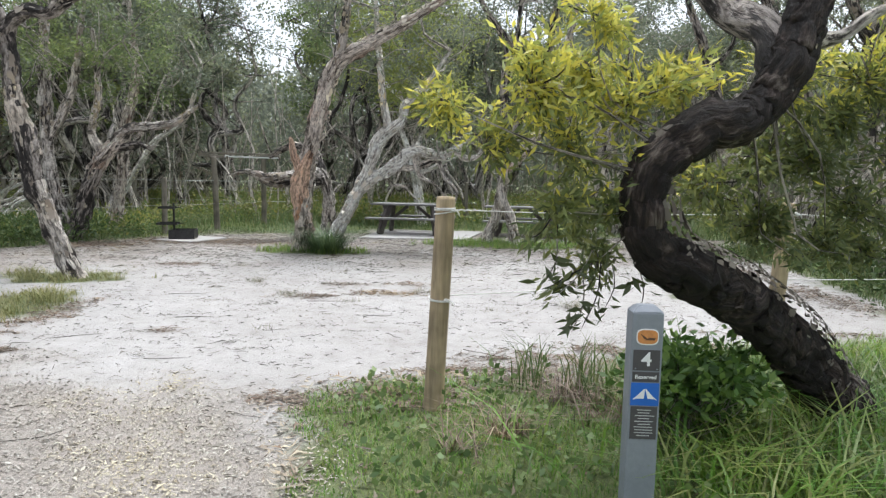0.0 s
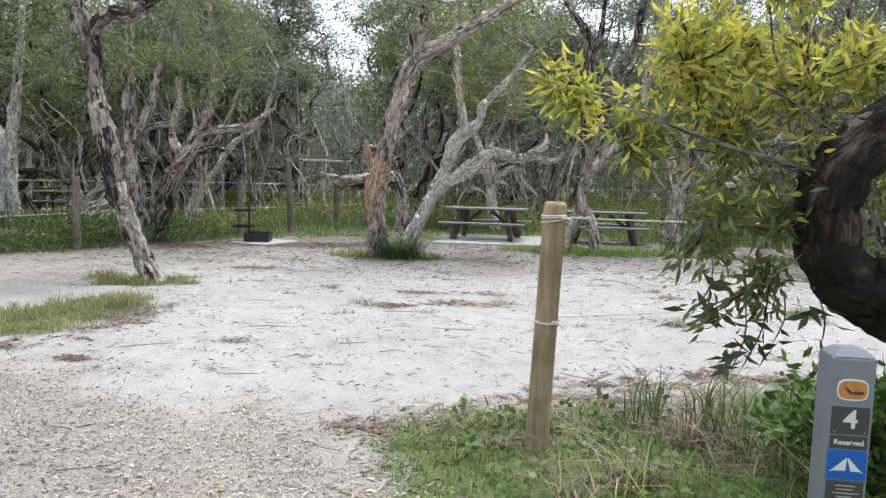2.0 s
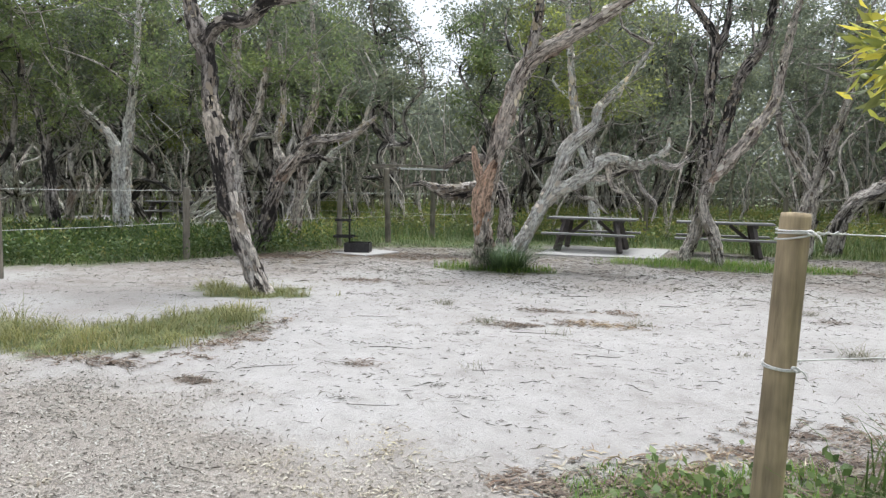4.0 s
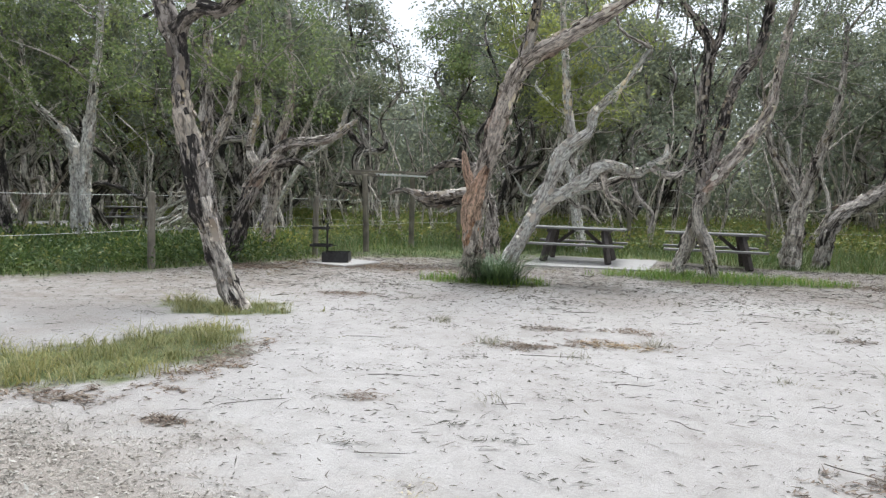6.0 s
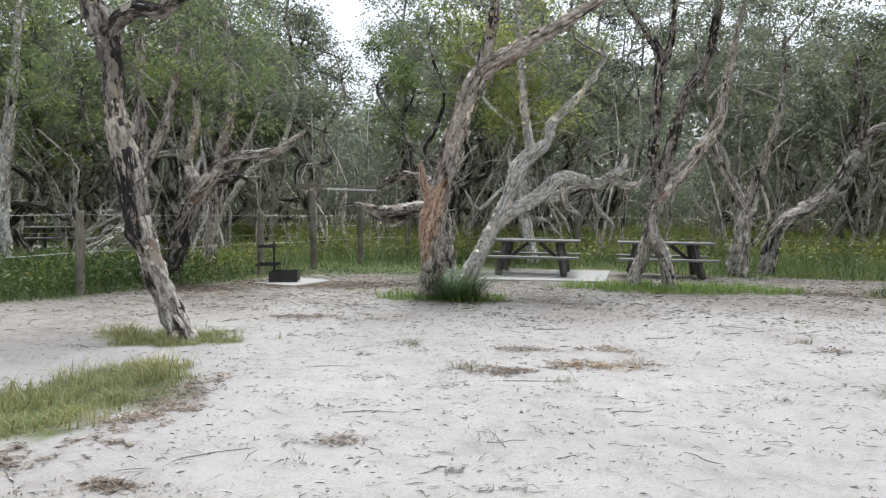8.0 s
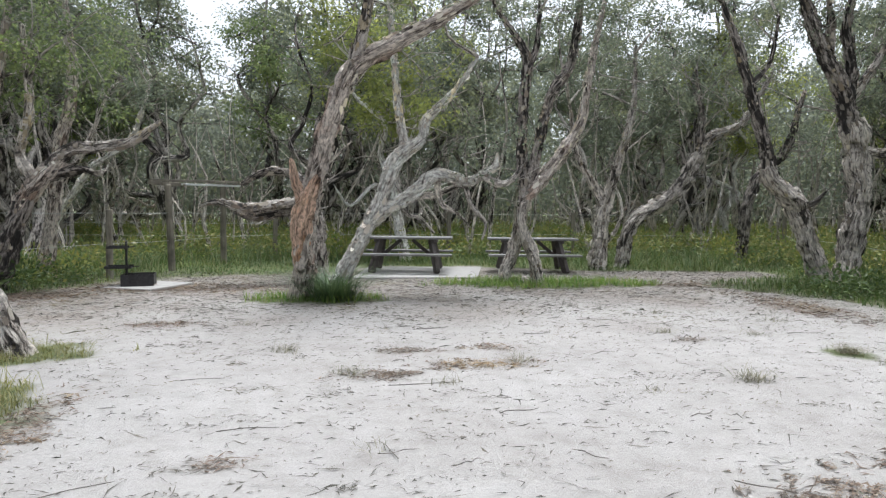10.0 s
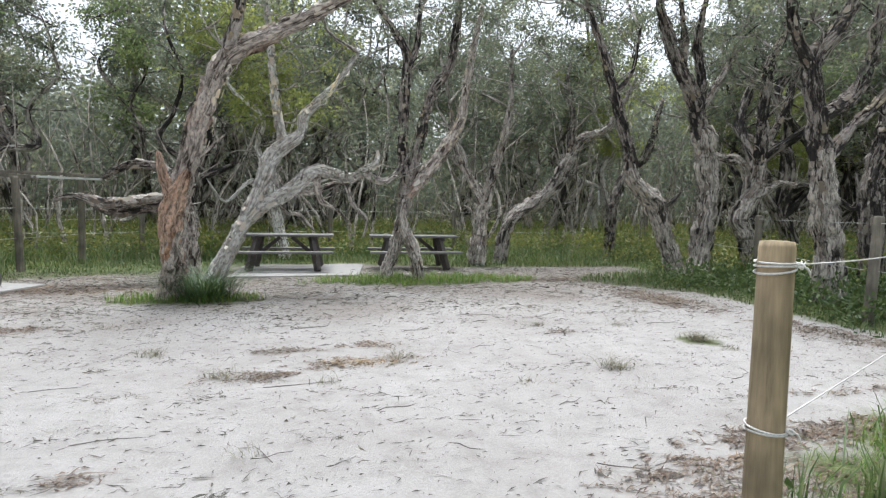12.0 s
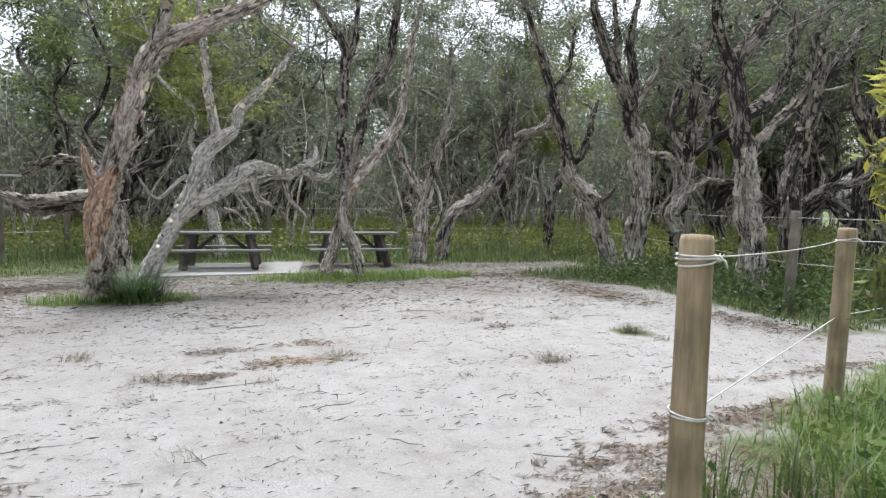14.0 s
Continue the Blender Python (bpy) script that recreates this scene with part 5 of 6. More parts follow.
def site_marker():
    o = (0.785, 2.42, -0.015)
    ob = thing("site_marker", o, "grey campsite marker post with number four and tent sign", "sign", rz=-3)
    w, d, h = 0.118, 0.095, 0.885
    bm = bmesh.new()
    box(bm, 0, 0, (h - 0.02) / 2 - 0.05, w, d, h - 0.02 + 0.1, None, 0.006)
    for v in bm.verts:
        if v.co.z > h - 0.03:
            v.co.z += 0.012 if abs(v.co.x) < w * 0.49 else -0.004
    part("body", bm, SIGN_GREY, ob)
    bm = bmesh.new()
    m4 = Matrix.Translation((0, 0, h + 0.003))
    bmesh.ops.create_cone(bm, cap_ends=True, segments=4, radius1=w * 0.715, radius2=w * 0.4, depth=0.024, matrix=m4 @ pose(0, 0, 0, 0, 0, 45))
    for v in bm.verts:
        v.co.y *= d / w
    bmesh.ops.bevel(bm, geom=list(bm.edges), offset=0.004, segments=2, affect='EDGES')
    part("cap", bm, SIGN_GREY, ob)
    y = -d / 2

    def panel(name, z0, z1, x, material, depth=0.003, lab=""):
        bm = bmesh.new()
        box(bm, 0, y - depth / 2, (z0 + z1) / 2, x, depth, z1 - z0, None, 0.001)
        return part(name, bm, material, ob, lab)
    panel("number_panel", 0.655, 0.735, 0.1, SIGN_PANEL)
    text_part("number", "4", 0.075, (0, y - 0.004, 0.697), SIGN_WHITE, ob)
    panel("reserved_panel", 0.611, 0.65, 0.1, SIGN_PANEL)
    text_part("lettering", "Reserved", 0.0215, (0, y - 0.004, 0.63), SIGN_WHITE, ob)
    panel("tent_panel", 0.518, 0.607, 0.106, SIGN_BLUE)
    bm = bmesh.new()
    for pts in ([(-0.046, 0.541), (-0.03, 0.556), (-0.004, 0.583), (0.0, 0.583), (-0.003, 0.546), (-0.036, 0.545)], [(0.001, 0.583), (0.005, 0.583), (0.03, 0.556), (0.047, 0.54), (0.036, 0.545), (0.011, 0.546)]):
        bm.faces.new([bm.verts.new((px, y - 0.0042, pz)) for px, pz in pts])
    out = bmesh.ops.extrude_face_region(bm, geom=list(bm.faces))
    for e in out["geom"]:
        if isinstance(e, bmesh.types.BMVert):
            e.co.y += 0.001
    part("tent_symbol", bm, SIGN_WHITE, ob, "white tent symbol")
    panel("notice_panel", 0.386, 0.514, 0.1, SIGN_PANEL)
    g = np.random.default_rng(2)
    for k in range(10):
        bm = bmesh.new()
        box(bm, g.normal(0, 0.002), y - 0.0035, 0.501 - k * 0.0112, g.uniform(0.04, 0.085), 0.001, 0.0026)
        part("text_line", bm, RAIL_PALE, ob)
    # round-cornered badge: pale rim, orange field, dark winged shape drawn plainly
    for rx, rz_, mt, yy, nm in ((0.0415, 0.0315, SIGN_WHITE, 0.002, "badge_rim"), (0.0375, 0.0265, SIGN_ORANGE, 0.0035, "badge_field")):
        bm = bmesh.new()
        ring = [(rx * math.copysign(abs(math.cos(a)) ** 0.6, math.cos(a)), rz_ * math.copysign(abs(math.sin(a)) ** 0.6, math.sin(a))) for a in np.linspace(0, 2 * np.pi, 28, endpoint=False)]
        bm.faces.new([bm.verts.new((px, y - yy, 0.785 + pz)) for px, pz in ring])
        out = bmesh.ops.extrude_face_region(bm, geom=list(bm.faces))
        for e in out["geom"]:
            if isinstance(e, bmesh.types.BMVert):
                e.co.y += 0.0018
        part(nm, bm, mt, ob)
    bm = bmesh.new()
    for pts in ([(-0.028, 0.012), (-0.008, 0.0), (0.0, -0.008), (-0.012, -0.008)], [(-0.012, -0.012), (0.026, -0.012), (0.03, -0.003), (0.006, -0.002)]):
        bm.faces.new([bm.verts.new((px, y - 0.0045, 0.785 + pz)) for px, pz in pts])
    part("badge_shape", bm, SIGN_BROWN, ob)
    for px in (-0.04, 0.04):
        bm = bmesh.new()
        bmesh.ops.create_uvsphere(bm, u_segments=8, v_segments=5, radius=0.003, matrix=Matrix.Translation((px, y - 0.003, 0.662)))
        part("rivet", bm, SIGN_GREY, ob)
    return ob


site_marker()

# ---- the twisted tree beside the marker ----
F0 = [(2.46, 3.75, -0.12), (2.42, 3.7, 0.0), (2.1, 3.5, 0.38), (1.83, 3.3, 0.63), (1.41, 3.05, 0.88), (1.06, 2.85, 1.04), (0.93, 2.8, 1.26), (0.96, 2.8, 1.48), (1.1, 2.8, 1.575), (1.34, 2.85, 1.65), (1.5, 2.9, 1.84), (1.59, 2.95, 2.05), (1.66, 3.0, 2.18), (1.76, 3.05, 2.5), (1.8, 3.1, 3.2)]
F0_R = [0.19, 0.165, 0.145, 0.13, 0.12, 0.105, 0.096, 0.092, 0.09, 0.088, 0.09, 0.09, 0.085, 0.078, 0.05]
front = thing("paperbark_tree", (2.42, 3.7, 0), "dark twisted paperbark with yellow-green leaves and peeling bark", "tree")
FO = (2.42, 3.7, 0)
limb("trunk", F0, F0_R, bark("bark_front", (0.24, 0.2, 0.17), (0.085, 0.06, 0.05), (0.03, 0.021, 0.017), 0.5, 0.66, None, 0.35), front, FO, 32, 0.1, 71, 0.25, 0.02, wob=0.03)
fs = smooth_path([(*p, r) for p, r in zip(F0, F0_R)], 0.02)
v, f = flakes_np(fs[:, :3] - np.array(FO), fs[:, 3], 1500, 0.034, np.random.default_rng(88), (-0.3, -1.3, 2.3))
tagged(link_mesh("peeling_bark", mesh_np("peeling_bark", v, f), leaf_mat("pale_plates", [(0.2, 0.172, 0.15), (0.13, 0.103, 0.087), (0.27, 0.24, 0.21), (0.09, 0.07, 0.06)], 0.05, 0.9), front, "pale papery plates on the upper side of the trunk"), kind="stuff")
limb("limb", [(1.5, 2.9, 1.85), (1.47, 3.05, 2.05), (1.4, 3.3, 2.2), (1.28, 3.4, 2.45), (1.2, 3.5, 3.0)], [0.1, 0.08, 0.075, 0.06, 0.03], BARK_DARK, front, FO, 16, 0.12, 72, 0, 0.04)
limb("limb", [(1.6, 2.97, 2.0), (1.85, 3.1, 2.05), (2.1, 3.2, 2.2), (2.5, 3.4, 2.3)], [0.05, 0.03, 0.025, 0.012], BARK_PALE, front, FO, 10, 0.12, 73, 0, 0.04)
lg = np.random.default_rng(91)
# sprays: centre, spread, count; the last two hang unseen overhead, added for shade
SPRAYS = [((0.0, 2.76, 1.68), (0.12, 0.08, 0.06), 5), ((0.18, 2.8, 1.5), (0.13, 0.1, 0.09), 7), ((0.38, 2.8, 1.74), (0.17, 0.13, 0.11), 14), ((0.55, 2.85, 1.5), (0.16, 0.14, 0.13), 15),
          ((0.62, 2.85, 1.86), (0.16, 0.13, 0.07), 10), ((0.85, 2.95, 1.72), (0.17, 0.14, 0.08), 12), ((1.08, 3.0, 1.74), (0.13, 0.12, 0.06), 9), ((0.5, 2.82, 1.22), (0.12, 0.1, 0.13), 8),
          ((0.75, 2.9, 1.2), (0.12, 0.12, 0.16), 8), ((0.7, 2.85, 1.0), (0.1, 0.1, 0.05), 3), ((1.35, 3.3, 1.35), (0.2, 0.12, 0.16), 14), ((1.7, 3.45, 1.15), (0.25, 0.14, 0.13), 15),
          ((2.0, 3.5, 1.5), (0.25, 0.14, 0.2), 20), ((2.3, 3.55, 1.2), (0.22, 0.12, 0.2), 14), ((2.2, 3.45, 1.9), (0.25, 0.15, 0.15), 14), ((1.75, 3.4, 1.85), (0.2, 0.15, 0.12), 8), ((2.6, 3.7, 1.5), (0.25, 0.2, 0.25), 14),
          ((0.62, 2.8, 2.05), (0.12, 0.1, 0.05), 4), ((0.74, 3.52, 1.18), (0.03, 0.03, 0.06), 5), ((0.78, 3.55, 1.46), (0.03, 0.03, 0.05), 3), ((0.86, 3.56, 1.75), (0.04, 0.03, 0.05), 3),
          # last two entries: out of view, added to shade trunk and lawn
          ((2.15, 3.6, 1.75), (0.25, 0.15, 0.25), 24), ((1.75, 3.5, 1.5), (0.2, 0.12, 0.18), 14), ((2.5, 3.7, 1.95), (0.25, 0.15, 0.2), 18), ((2.1, 3.5, 1.02), (0.2, 0.12, 0.09), 10), ((2.4, 3.62, 0.95), (0.15, 0.1, 0.08), 8), ((1.7, 3.1, 2.95), (0.45, 0.4, 0.2), 12), ((2.5, 3.5, 2.8), (0.4, 0.35, 0.25), 10)]
tips, lc, ld = [], [], []
for c, s, k in SPRAYS:
    for _ in range(k):
        tips.append(np.array(c) + lg.normal(0, 1, 3) * np.array(s))
trunk_pts = smooth_path(F0, 0.1)
roots = []
hubs = [np.array(c) for c, s, k in SPRAYS]
for t in tips:
    hub = min(hubs, key=lambda h: np.linalg.norm(h - t))
    roots.append(hub + (t - hub) * 0.1)
upper_pts = trunk_pts[trunk_pts[:, 2] > 1.2]
roots2 = [upper_pts[np.argmin(np.linalg.norm(upper_pts - h, axis=1))] for h in hubs]
v, f = join_np([twig_set(roots2, hubs, 0.007, 5, 6), twig_set(roots, tips, 0.005, 6, 4)])
tagged(link_mesh("twig_work", mesh_np("twig_work", shifted(v, FO), f, True), BARK_GREY, front), kind="stuff")
for a, t in zip(roots, tips):
    d = t - a
    d /= np.linalg.norm(d) + 1e-6
    n = 58
    s = lg.uniform(0.15, 1.15, n)
    lc.append(a + (t - a) * s[:, None] + lg.normal(0, 0.035, (n, 3)))
    ld.append(np.tile(d * 0.6, (n, 1)) + lg.normal(0, 0.45, (n, 3)))
lc, ld = np.vstack(lc), np.vstack(ld)
keep = lc[:, 1] < 2.06 + (lc[:, 0] + 1.57) / 1.5 + 0.09
lc, ld = lc[keep], ld[keep]
young = lc[:, 2] + lg.normal(0, 0.16, len(lc)) > 1.5 + 0.4 * (lc[:, 0] > 1.35)
v, f = leaves_np(lc[young] - np.array(FO), ld[young], 0.066, 0.0088, lg, 0.3, 0.0)
crown = tagged(link_mesh("crown", mesh_np("crown", v, f), LEAF_YELLOW, front, "bright yellow-green young leaves in loose sprays"), kind="stuff")
some = ~young & (lg.random(len(lc)) < 0.9)
v, f = leaves_np(lc[some] - np.array(FO), ld[some], 0.066, 0.0092, lg, 0.3, 0.2)
tagged(link_mesh("crown", mesh_np("crown", v, f), LEAF_OLD, front, "older grey-green leaves below the young sprays"), kind="stuff")
# hanging dark shoots in front of the sand, each leaf on its own
v1, f1 = leaves_np(np.zeros((1, 3)), np.array([[0, 0, -1.0]]), 0.075, 0.0135, np.random.default_rng(1), 0.3, 0)
leaf_me = mesh_np("leaf", v1, f1)
leaf_me.materials.append(LEAF_DARK)
for sx, sy, sz, ex, ez, n in ((0.66, 2.8, 1.05, 0.5, 0.84, 11), (0.7, 2.8, 1.0, 0.62, 0.7, 12), (0.85, 2.8, 1.0, 0.88, 0.8, 12), (0.62, 2.78, 0.95, 0.57, 0.68, 10), (0.5, 2.78, 1.1, 0.44, 0.9, 9), (0.76, 2.82, 0.98, 0.72, 0.78, 6)):
    cable("shoot", [(sx - FO[0], sy - FO[1], sz), ((sx + ex) / 2 - FO[0] + 0.03, sy - FO[1], (sz + ez) / 2), (ex - FO[0], sy - FO[1] - 0.02, ez)], 0.003, BARK_GREY, front, 5, 0.04)
    for k in range(n):
        t = lg.uniform(0.25, 1.0)
        lf = link_mesh("leaf", leaf_me, None, crown)
        lf.matrix_basis = pose(sx + (ex - sx) * t + lg.normal(0, 0.02) - FO[0], sy - FO[1] + lg.normal(0, 0.02), sz + (ez - sz) * t + lg.normal(0, 0.012), lg.uniform(-60, 60), lg.uniform(-70, 70), lg.uniform(0, 360))


# ---- grasses and litter ----
def scatter(n, x0, x1, y0, y1, g):
    return np.column_stack([g.uniform(x0, x1, n), g.uniform(y0, y1, n)])


def stuff(name, v, f, material, label, category="grass"):
    return tagged(link_mesh(name, mesh_np(name, v, f), material), label, category, kind="stuff")


gg = np.random.default_rng(17)
xy = np.vstack([scatter(75000, -1.2, 6, 1.2, 6.2, gg), scatter(20000, -1.2, 6, -2.5, 1.2, gg)])
xy = xy[edge_distance(xy[:, 0], xy[:, 1], LAWN) > -0.05 + 0.12 * ripple(xy[:, 0], xy[:, 1], 0.3, 55) + np.where(xy[:, 0] > 0.35, 0.55, 0.1) * gg.random(len(xy))]
hgt = 0.035 + 0.05 * np.clip(ripple(xy[:, 0], xy[:, 1], 0.5, 41), 0, 1) + 0.05 * (xy[:, 0] > 1.3)
v, f = blades_np(xy, ground_z(xy[:, 0], xy[:, 1]), hgt, 0.003, 1.0, gg)
stuff("lawn_grass", v, f, GRASS, "short green lawn grass round the marker and posts")
xy = scatter(4600, -0.6, 6, 1.5, 5.9, gg)
xy = xy[(edge_distance(xy[:, 0], xy[:, 1], LAWN) > 0.5 * gg.random(len(xy))) & ((ripple(xy[:, 0], xy[:, 1], 0.5, 43) > 0.62) | (xy[:, 0] > 1.1)) & (xy[:, 1] > 2.5)]
v, f = blades_np(xy, 0.0, np.where(xy[:, 0] < 1.1, 0.13, np.where(xy[:, 1] > 4, 0.19, 0.28)), 0.0048, 1.7, gg)
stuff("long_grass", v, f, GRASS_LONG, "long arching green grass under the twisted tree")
xy = np.vstack([np.column_stack([gg.normal(x, s, n), gg.normal(y, s, n)]) for x, y, s, n in
                ((0.5, 4.05, 0.05, 16), (0.62, 4.08, 0.05, 22), (0.9, 3.98, 0.06, 40), (1.0, 3.8, 0.08, 30), (1.2, 3.5, 0.12, 50), (2.0, 4.5, 0.2, 24))])
xy = xy[edge_distance(xy[:, 0], xy[:, 1], LAWN) > 0.0]
v, f = blades_np(xy, 0.0, 0.36, 0.0056, 0.6, gg)
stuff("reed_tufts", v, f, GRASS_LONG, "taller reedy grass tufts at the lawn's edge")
# arching blades round the marker's foot and dry stalks behind it
xy = np.vstack([np.column_stack([gg.normal(x, sd, n), gg.normal(y, sd, n)]) for x, y, sd, n in ((1.15, 2.75, 0.16, 100), (1.5, 2.6, 0.2, 110), (1.05, 2.2, 0.14, 40), (1.9, 2.9, 0.25, 150), (0.6, 2.9, 0.12, 18), (2.4, 3.2, 0.25, 120))])
v, f = blades_np(xy, 0.0, 0.3, 0.0062, 1.8, gg)
stuff("arching_grass", v, f, GRASS, "broad arching grass blades round the campsite marker")
xy = np.vstack([np.column_stack([gg.normal(x, sd, n), gg.normal(y, sd * 0.7, n)]) for x, y, sd, n in ((0.8, 3.85, 0.1, 150), (0.35, 3.3, 0.09, 90), (0.95, 3.55, 0.12, 90), (0.1, 3.05, 0.06, 40))])
v, f = blades_np(xy, 0.0, 0.17, 0.0035, 2.2, gg)
stuff("dry_grass", v, f, LITTER_MAT, "brown dead grass stalks among the lawn tufts")
xy = scatter(42000, -9, -3.4, 4.2, 9, gg)
m = (edge_distance(xy[:, 0], xy[:, 1], STRIP) > 0.05 * gg.normal(0, 1, len(xy))) | (blob(xy[:, 0], xy[:, 1], PATCHES[:1], 5) > 0.4)
xy = xy[m]
v, f = blades_np(xy, 0.0, 0.08 + 0.12 * np.clip(ripple(xy[:, 0], xy[:, 1], 0.45, 47), -0.4, 1), 0.003, 1.4, gg)
stuff("strip_grass", v, f, GRASS_OLIVE, "olive grass strip at the edge of the clearing")
xy = scatter(16000, -3.5, 3.9, 11.2, 14.6, gg)
xy = xy[blob(xy[:, 0], xy[:, 1], PATCHES[1:4], 5) > 0.3 + 0.4 * gg.random(len(xy))]
v, f = blades_np(xy, 0.0, 0.13, 0.004, 0.7, gg)
stuff("patch_grass", v, f, GRASS, "green grass round the tree feet")
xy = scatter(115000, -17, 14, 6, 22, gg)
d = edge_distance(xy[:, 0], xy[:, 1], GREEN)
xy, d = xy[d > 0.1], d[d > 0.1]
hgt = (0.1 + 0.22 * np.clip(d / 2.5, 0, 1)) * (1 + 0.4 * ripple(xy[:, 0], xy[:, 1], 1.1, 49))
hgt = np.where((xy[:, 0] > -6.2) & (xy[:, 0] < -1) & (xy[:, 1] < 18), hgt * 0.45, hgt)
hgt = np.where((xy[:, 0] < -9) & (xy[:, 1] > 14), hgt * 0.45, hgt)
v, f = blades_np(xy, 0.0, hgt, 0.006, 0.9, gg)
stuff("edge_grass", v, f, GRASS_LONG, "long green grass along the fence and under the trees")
# leafy undergrowth
n = 8500
xy = scatter(n, -24, 22, 7, 34, gg)
d = edge_distance(xy[:, 0], xy[:, 1], GREEN)
ok = (d > 0.9) & ((xy[:, 1] > 18.6) | (xy[:, 0] < -6.8) | (xy[:, 0] > 7.5)) & (ripple(xy[:, 0], xy[:, 1], 2.2, 61) > -0.45) & ~((xy[:, 0] < -9) & (xy[:, 1] > 15) & (xy[:, 1] < 26))
xy = xy[ok]
zz = np.where((xy[:, 0] < -7.5) & (xy[:, 1] < 26), 0.4, 1.0) * gg.uniform(0.1, 0.62, len(xy)) * np.clip((d[ok] - 0.3) / 2.2, 0.35, 1)
v, f = cloud(np.column_stack([xy, zz]), 0.2, 34, 0.11, 0.026, gg, -0.3)
stuff("undergrowth", v, f, FERN, "leafy yellow-green undergrowth beneath the trees", "undergrowth")
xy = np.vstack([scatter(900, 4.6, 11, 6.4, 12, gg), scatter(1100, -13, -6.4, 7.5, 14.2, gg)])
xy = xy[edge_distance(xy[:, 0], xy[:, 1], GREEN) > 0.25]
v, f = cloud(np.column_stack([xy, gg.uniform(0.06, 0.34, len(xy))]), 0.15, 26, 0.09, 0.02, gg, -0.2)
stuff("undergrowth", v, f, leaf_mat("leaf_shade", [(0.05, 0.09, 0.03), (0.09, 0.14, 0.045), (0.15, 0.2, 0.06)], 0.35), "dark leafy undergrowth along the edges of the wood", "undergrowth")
# leafy bush by the marker
c = [tuple(np.array((1.36, 3.3, 0.33)) + gg.normal(0, 1, 3) * np.array((0.18, 0.13, 0.085))) for _ in range(84)]
bush = thing("bush", (1.36, 3.3, 0), "low leafy green bush behind the site marker", "bush")
v, f = twig_set([(0, 0, 0)] * 84, [np.array(k) - np.array((1.36, 3.3, 0)) for k in c], 0.006, 3, 4)
link_mesh("stem", mesh_np("stem", v, f, True), BARK_GREY, bush)
v, f = cloud([np.array(k) - np.array((1.36, 3.3, 0)) for k in c], 0.06, 30, 0.065, 0.017, gg, 0.0)
link_mesh("leaves", mesh_np("leaves", v, f), leaf_mat("leaf_bush", [(0.045, 0.095, 0.022), (0.09, 0.17, 0.035), (0.17, 0.26, 0.05)], 0.35), bush)


wc = scatter(190, -0.5, 3.2, 2.0, 4.9, gg)
wc = wc[edge_distance(wc[:, 0], wc[:, 1], LAWN) > 0.1]
v, f = cloud(np.column_stack([wc, np.full(len(wc), 0.06)]), 0.05, 12, 0.05, 0.019, gg, -0.1)
stuff("lawn_weeds", v, f, leaf_mat("leaf_weed", [(0.09, 0.15, 0.05), (0.15, 0.22, 0.07), (0.2, 0.26, 0.1)], 0.3), "broad-leaved weeds growing through the lawn", "weeds")


def tussock(x, y, count, height, spread, material, label, name="grass_tussock"):
    ob = thing(name, (x, y, 0), label, "grass")
    g = np.random.default_rng(int(abs(x * 100 + y * 10)))
    p = g.normal(0, spread, (count, 2))
    v, f = blades_np(p, 0.0, height, 0.006 if height > 0.25 else 0.0019, 2.6 if height < 0.25 else 2.3, g)
    tagged(link_mesh("grass_growth", mesh_np("grass_growth", v, f), material, ob), kind="stuff")
    return ob


tussock(-2.1, 11.6, 620, 0.48, 0.13, leaf_mat("tussock_green", [(0.06, 0.11, 0.05), (0.11, 0.17, 0.08), (0.17, 0.23, 0.11)], 0.3), "spiky dark green tussock at the foot of the forked tree")
TUFT = leaf_mat("tuft_grass", [(0.12, 0.13, 0.07), (0.18, 0.17, 0.1), (0.25, 0.22, 0.15), (0.1, 0.09, 0.07)], 0.15)
for x, y, k, h in ((-2.37, 8.15, 70, 0.13), (1.44, 6.83, 90, 0.12), (2.97, 7.66, 160, 0.12), (1.66, 8.82, 60, 0.08), (-1.75, 7.3, 60, 0.1), (-0.25, 7.6, 40, 0.1), (2.6, 8.6, 50, 0.08), (-1.0, 6.9, 25, 0.1), (0.5, 6.6, 30, 0.06),
                   (-3.0, 9.6, 30, 0.08), (3.0, 7.2, 40, 0.07), (0.4, 10.2, 40, 0.07), (2.2, 10.1, 40, 0.08), (3.4, 9.4, 50, 0.09), (-1.6, 5.6, 20, 0.06)):
    tussock(x, y, int(k * 1.5), h * 0.7, 0.06, TUFT, "small dry grass tuft growing in the sand")


def slivers(xy, length, width, material, name, label, g, tilt=0.12):
    n = len(xy)
    a = np.where(g.random(n) < 0.6, g.normal(0.15, 0.5, n), g.uniform(0, 6.28, n))
    d = np.column_stack([np.cos(a), np.sin(a), g.normal(0, tilt, n)])
    s = np.column_stack([-np.sin(a), np.cos(a), g.normal(0, 0.4, n)])
    c = np.column_stack([xy, ground_z(xy[:, 0], xy[:, 1]) + 0.006])
    ln = (length * np.minimum(4, g.lognormal(0, 0.65, n)))[:, None]
    wd = (width * g.uniform(0.6, 1.4, n))[:, None]
    bend = s * ln * g.normal(0, 0.15, n)[:, None]
    up = np.array([0, 0, 0.004])
    v = np.stack([c - d * ln / 2, c + s * wd + bend + up, c + d * ln / 2, c - s * wd + bend + up], 1).reshape(-1, 3)
    v[:, 2] = np.maximum(v[:, 2], 0.002 + ground_z(v[:, 0], v[:, 1]))
    i = np.arange(n)[:, None] * 4
    return tagged(link_mesh(name, mesh_np(name, v, i + np.array([[0, 1, 2, 3]])), material), label, "litter", kind="stuff")


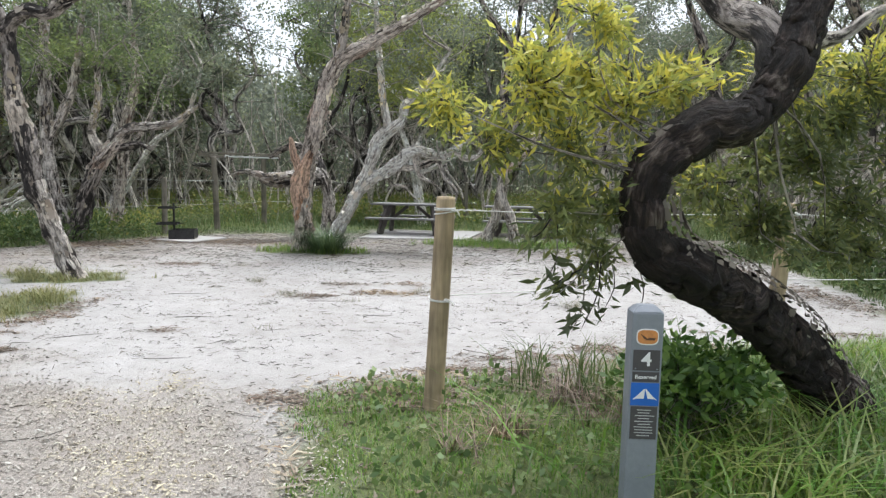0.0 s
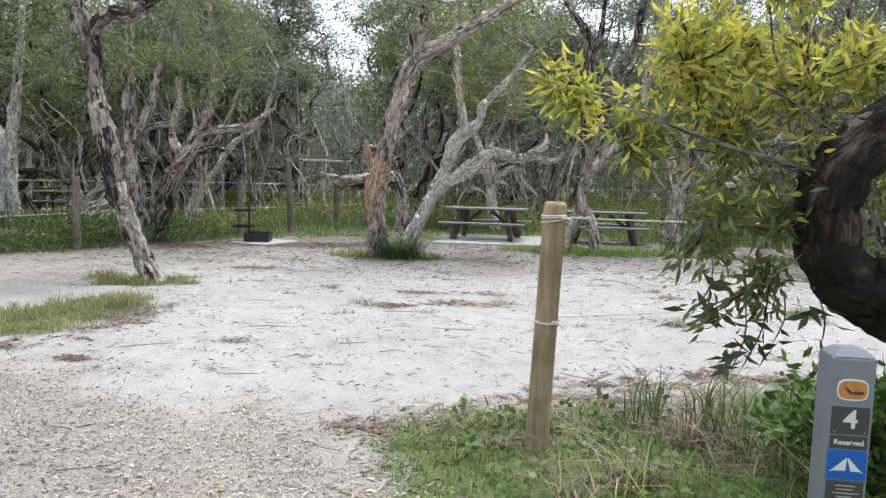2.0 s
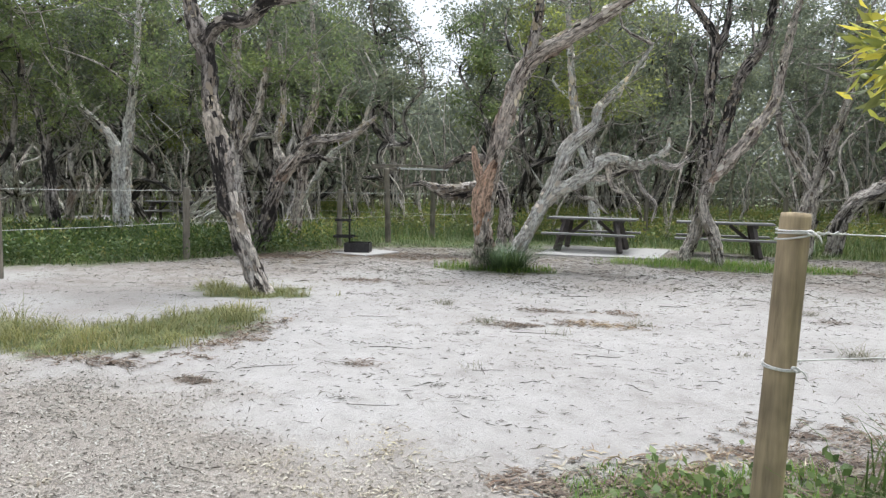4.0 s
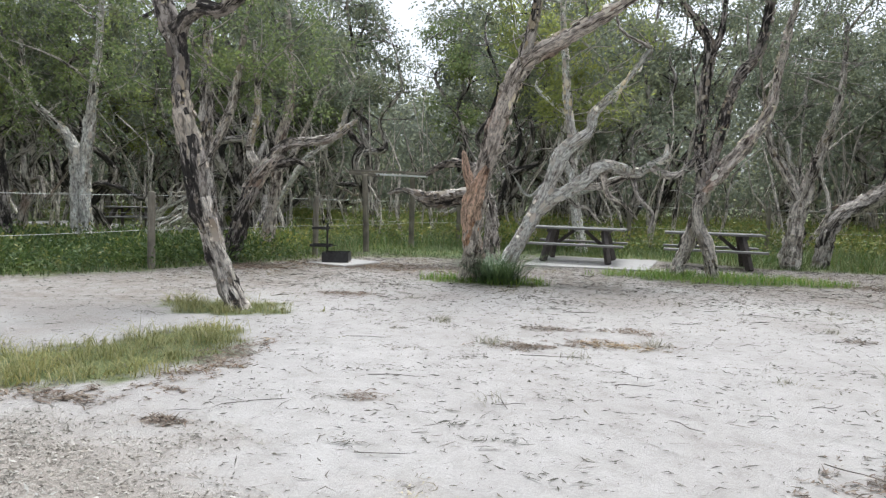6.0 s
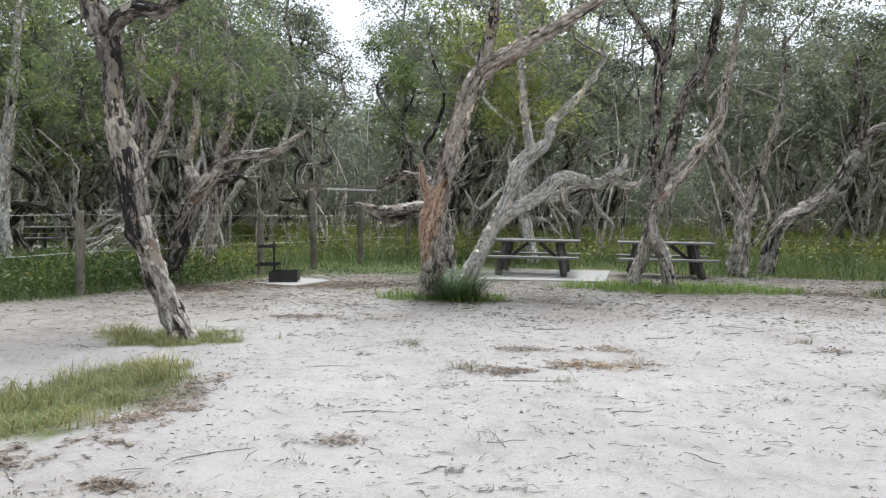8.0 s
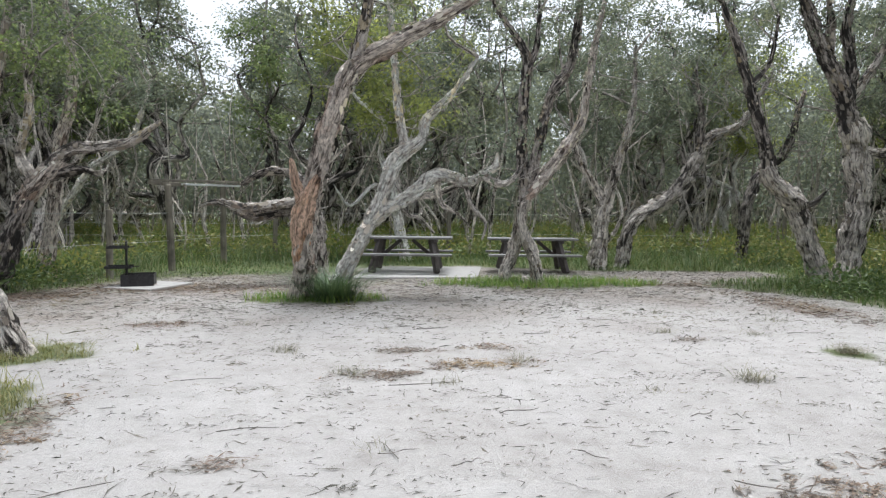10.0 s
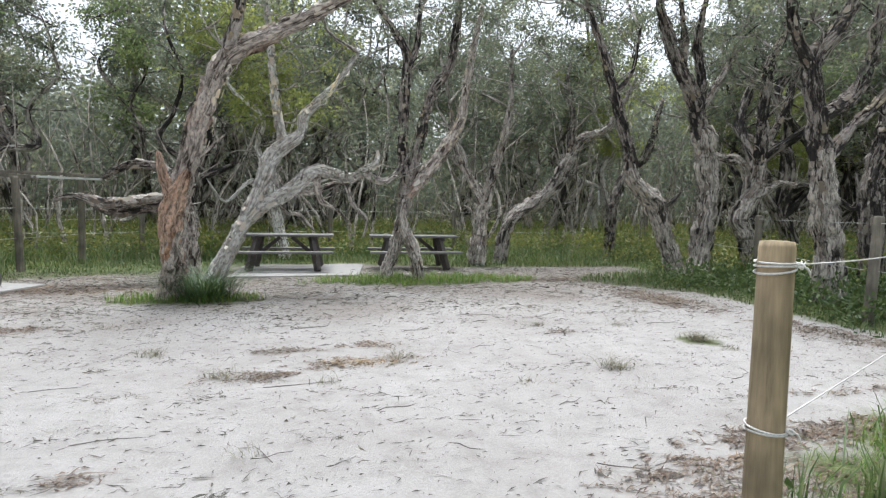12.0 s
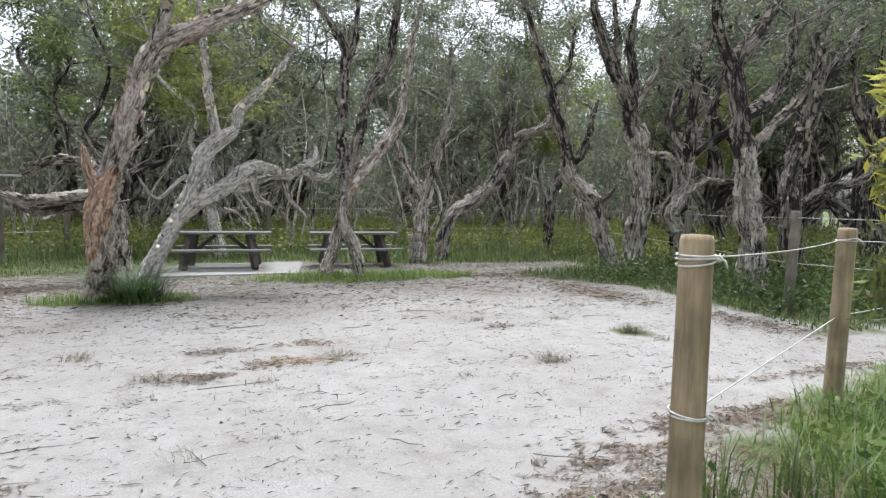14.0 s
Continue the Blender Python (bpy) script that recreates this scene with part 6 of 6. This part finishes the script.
xy = scatter(80000, -9, 7, 3.0, 16, gg)
den = 0.25 + 0.35 * np.clip(ripple(xy[:, 0], xy[:, 1], 0.9, 71), 0, 1) + 0.5 * np.clip((xy[:, 1] - 8) / 5, 0, 1)
xy = xy[gg.random(len(xy)) < den]
slivers(xy, 0.034, 0.0036, SLIVER, "fallen_leaves", "thin dark leaf slivers scattered over the sand", gg)
xy = scatter(3600, -7, 5.5, 3.6, 12.5, gg)
xy = xy[edge_distance(xy[:, 0], xy[:, 1], LAWN) < 0]
xy = xy[gg.random(len(xy)) < 0.55 + 0.5 * ripple(xy[:, 0], xy[:, 1], 0.8, 75)]
slivers(xy, 0.07, 0.004, SLIVER, "fallen_twigs", "short thin twigs scattered over the sand", gg)
# little drifts of twigs and bark, longer across than deep
heaps = scatter(150, -6, 5.0, 3.9, 11.5, gg)
heaps = heaps[edge_distance(heaps[:, 0], heaps[:, 1], LAWN) < -0.15]
xy = np.vstack([np.column_stack([gg.normal(x, gg.uniform(0.04, 0.16), k), gg.normal(y, gg.uniform(0.015, 0.06), k)]) for (x, y), k in zip(heaps, gg.integers(8, 34, len(heaps)))])
slivers(xy, 0.04, 0.0034, SLIVER, "twig_drifts", "small drifts of dark twigs on the sand", gg, 0.25)
xb = scatter(26000, -9, 7, 9.2, 16, gg)
xb = xb[gg.random(len(xb)) < np.clip((xb[:, 1] - 9) / 4 + 0.4 * ripple(xb[:, 0], xb[:, 1], 1.2, 73), 0.1, 1)]
slivers(xb, 0.07, 0.006, SLIVER, "fallen_leaves", "thick grey leaf fall at the back of the clearing", gg)
xy = np.vstack([scatter(int(16 * a * b * 2600), x - 2 * a, x + 2 * a, y - 2 * b, y + 2 * b, gg) for x, y, a, b in LITTER])
xy = xy[drift(xy[:, 0], xy[:, 1]) > 0.2 + 0.9 * gg.random(len(xy))]
slivers(xy, 0.042, 0.0046, LITTER_MAT, "leaf_litter", "brown dry leaf litter in drifts on the sand", gg, 0.3)
xy = np.vstack([scatter(62000, -5, 0.2, 1.0, 5, gg), scatter(14000, -6, 0.2, -2.5, 1.2, gg), scatter(6000, -9, -5, -2.5, 4.5, gg)])
xy = xy[gravel_mask(xy[:, 0], xy[:, 1]) > 0.15 + 0.8 * gg.random(len(xy))]
slivers(xy, 0.015, 0.0045, CHIP, "gravel_chips", "pale chip gravel mixed with bark flakes", gg, 0.35)
xy = scatter(1100, -1.0, 1.4, 1.8, 4.6, gg)
xy = xy[gg.random(len(xy)) < np.where(edge_distance(xy[:, 0], xy[:, 1], LAWN) < 0.3, 1.0, 0.35)]
slivers(xy[edge_distance(xy[:, 0], xy[:, 1], LAWN) > -0.15], 0.05, 0.007, LITTER_MAT, "lawn_leaves", "pale dry leaves lying on the lawn", gg, 0.5)

# pale bark chips where the path meets the lawn
xy = scatter(5200, -1.6, 0.9, 1.6, 4.7, gg)
xy = xy[np.abs(edge_distance(xy[:, 0], xy[:, 1], LAWN) + 0.08) < 0.22 * gg.random(len(xy))]
slivers(xy, 0.036, 0.006, leaf_mat("pale_chips", [(0.42, 0.36, 0.28), (0.3, 0.24, 0.18), (0.5, 0.45, 0.37), (0.18, 0.14, 0.11)], 0.0, 0.9), "bark_chips", "pale bark chips along the lawn's edge", gg, 0.4)


def stick(points, r, seed):
    s = smooth_path([(x, y, z, 0.5 * r * (1 - 0.5 * i / len(points))) for i, (x, y, z) in enumerate(points)], 0.04)
    v, f = tube_np(s[:, :3], s[:, 3], 6, 0.15, seed, wob=0.25)
    return tagged(link_mesh("stick", mesh_np("stick", v, f, True), TWIG), "thin dry fallen stick on the ground", "stick", "fallen sticks")


sg = np.random.default_rng(29)
for x, y, a, ln in ((-1.5, 5.6, 110, 0.3), (-1.45, 5.55, 20, 0.16), (-2.05, 3.15, 35, 0.28), (-2.55, 3.55, -20, 0.34), (-1.2, 6.9, 5, 0.5), (-2.3, 6.0, 10, 0.4), (0.3, 4.9, -35, 0.35), (-0.6, 6.2, 15, 0.3), (-3.0, 5.2, 30, 0.4), (-1.1, 3.5, -25, 0.25),
                    (0.6, 6.0, 30, 0.22), (-0.4, 5.4, -50, 0.2), (-2.9, 7.2, 15, 0.35), (-0.9, 9.2, 5, 0.4), (1.2, 9.6, -8, 0.5), (2.3, 6.3, 20, 0.3), (3.2, 8.6, 0, 0.4), (-2.0, 4.6, 12, 0.3), (0.2, 8.8, 10, 0.3)):
    ca, sa = math.cos(radians(a)), math.sin(radians(a))
    stick([(x + ca * ln * (t - 0.5) + sg.normal(0, 0.015), y + sa * ln * (t - 0.5) + sg.normal(0, 0.015), 0.008 + abs(sg.normal(0, 0.004))) for t in (0, 0.33, 0.66, 1)], 0.006, int(sg.integers(1e5)))
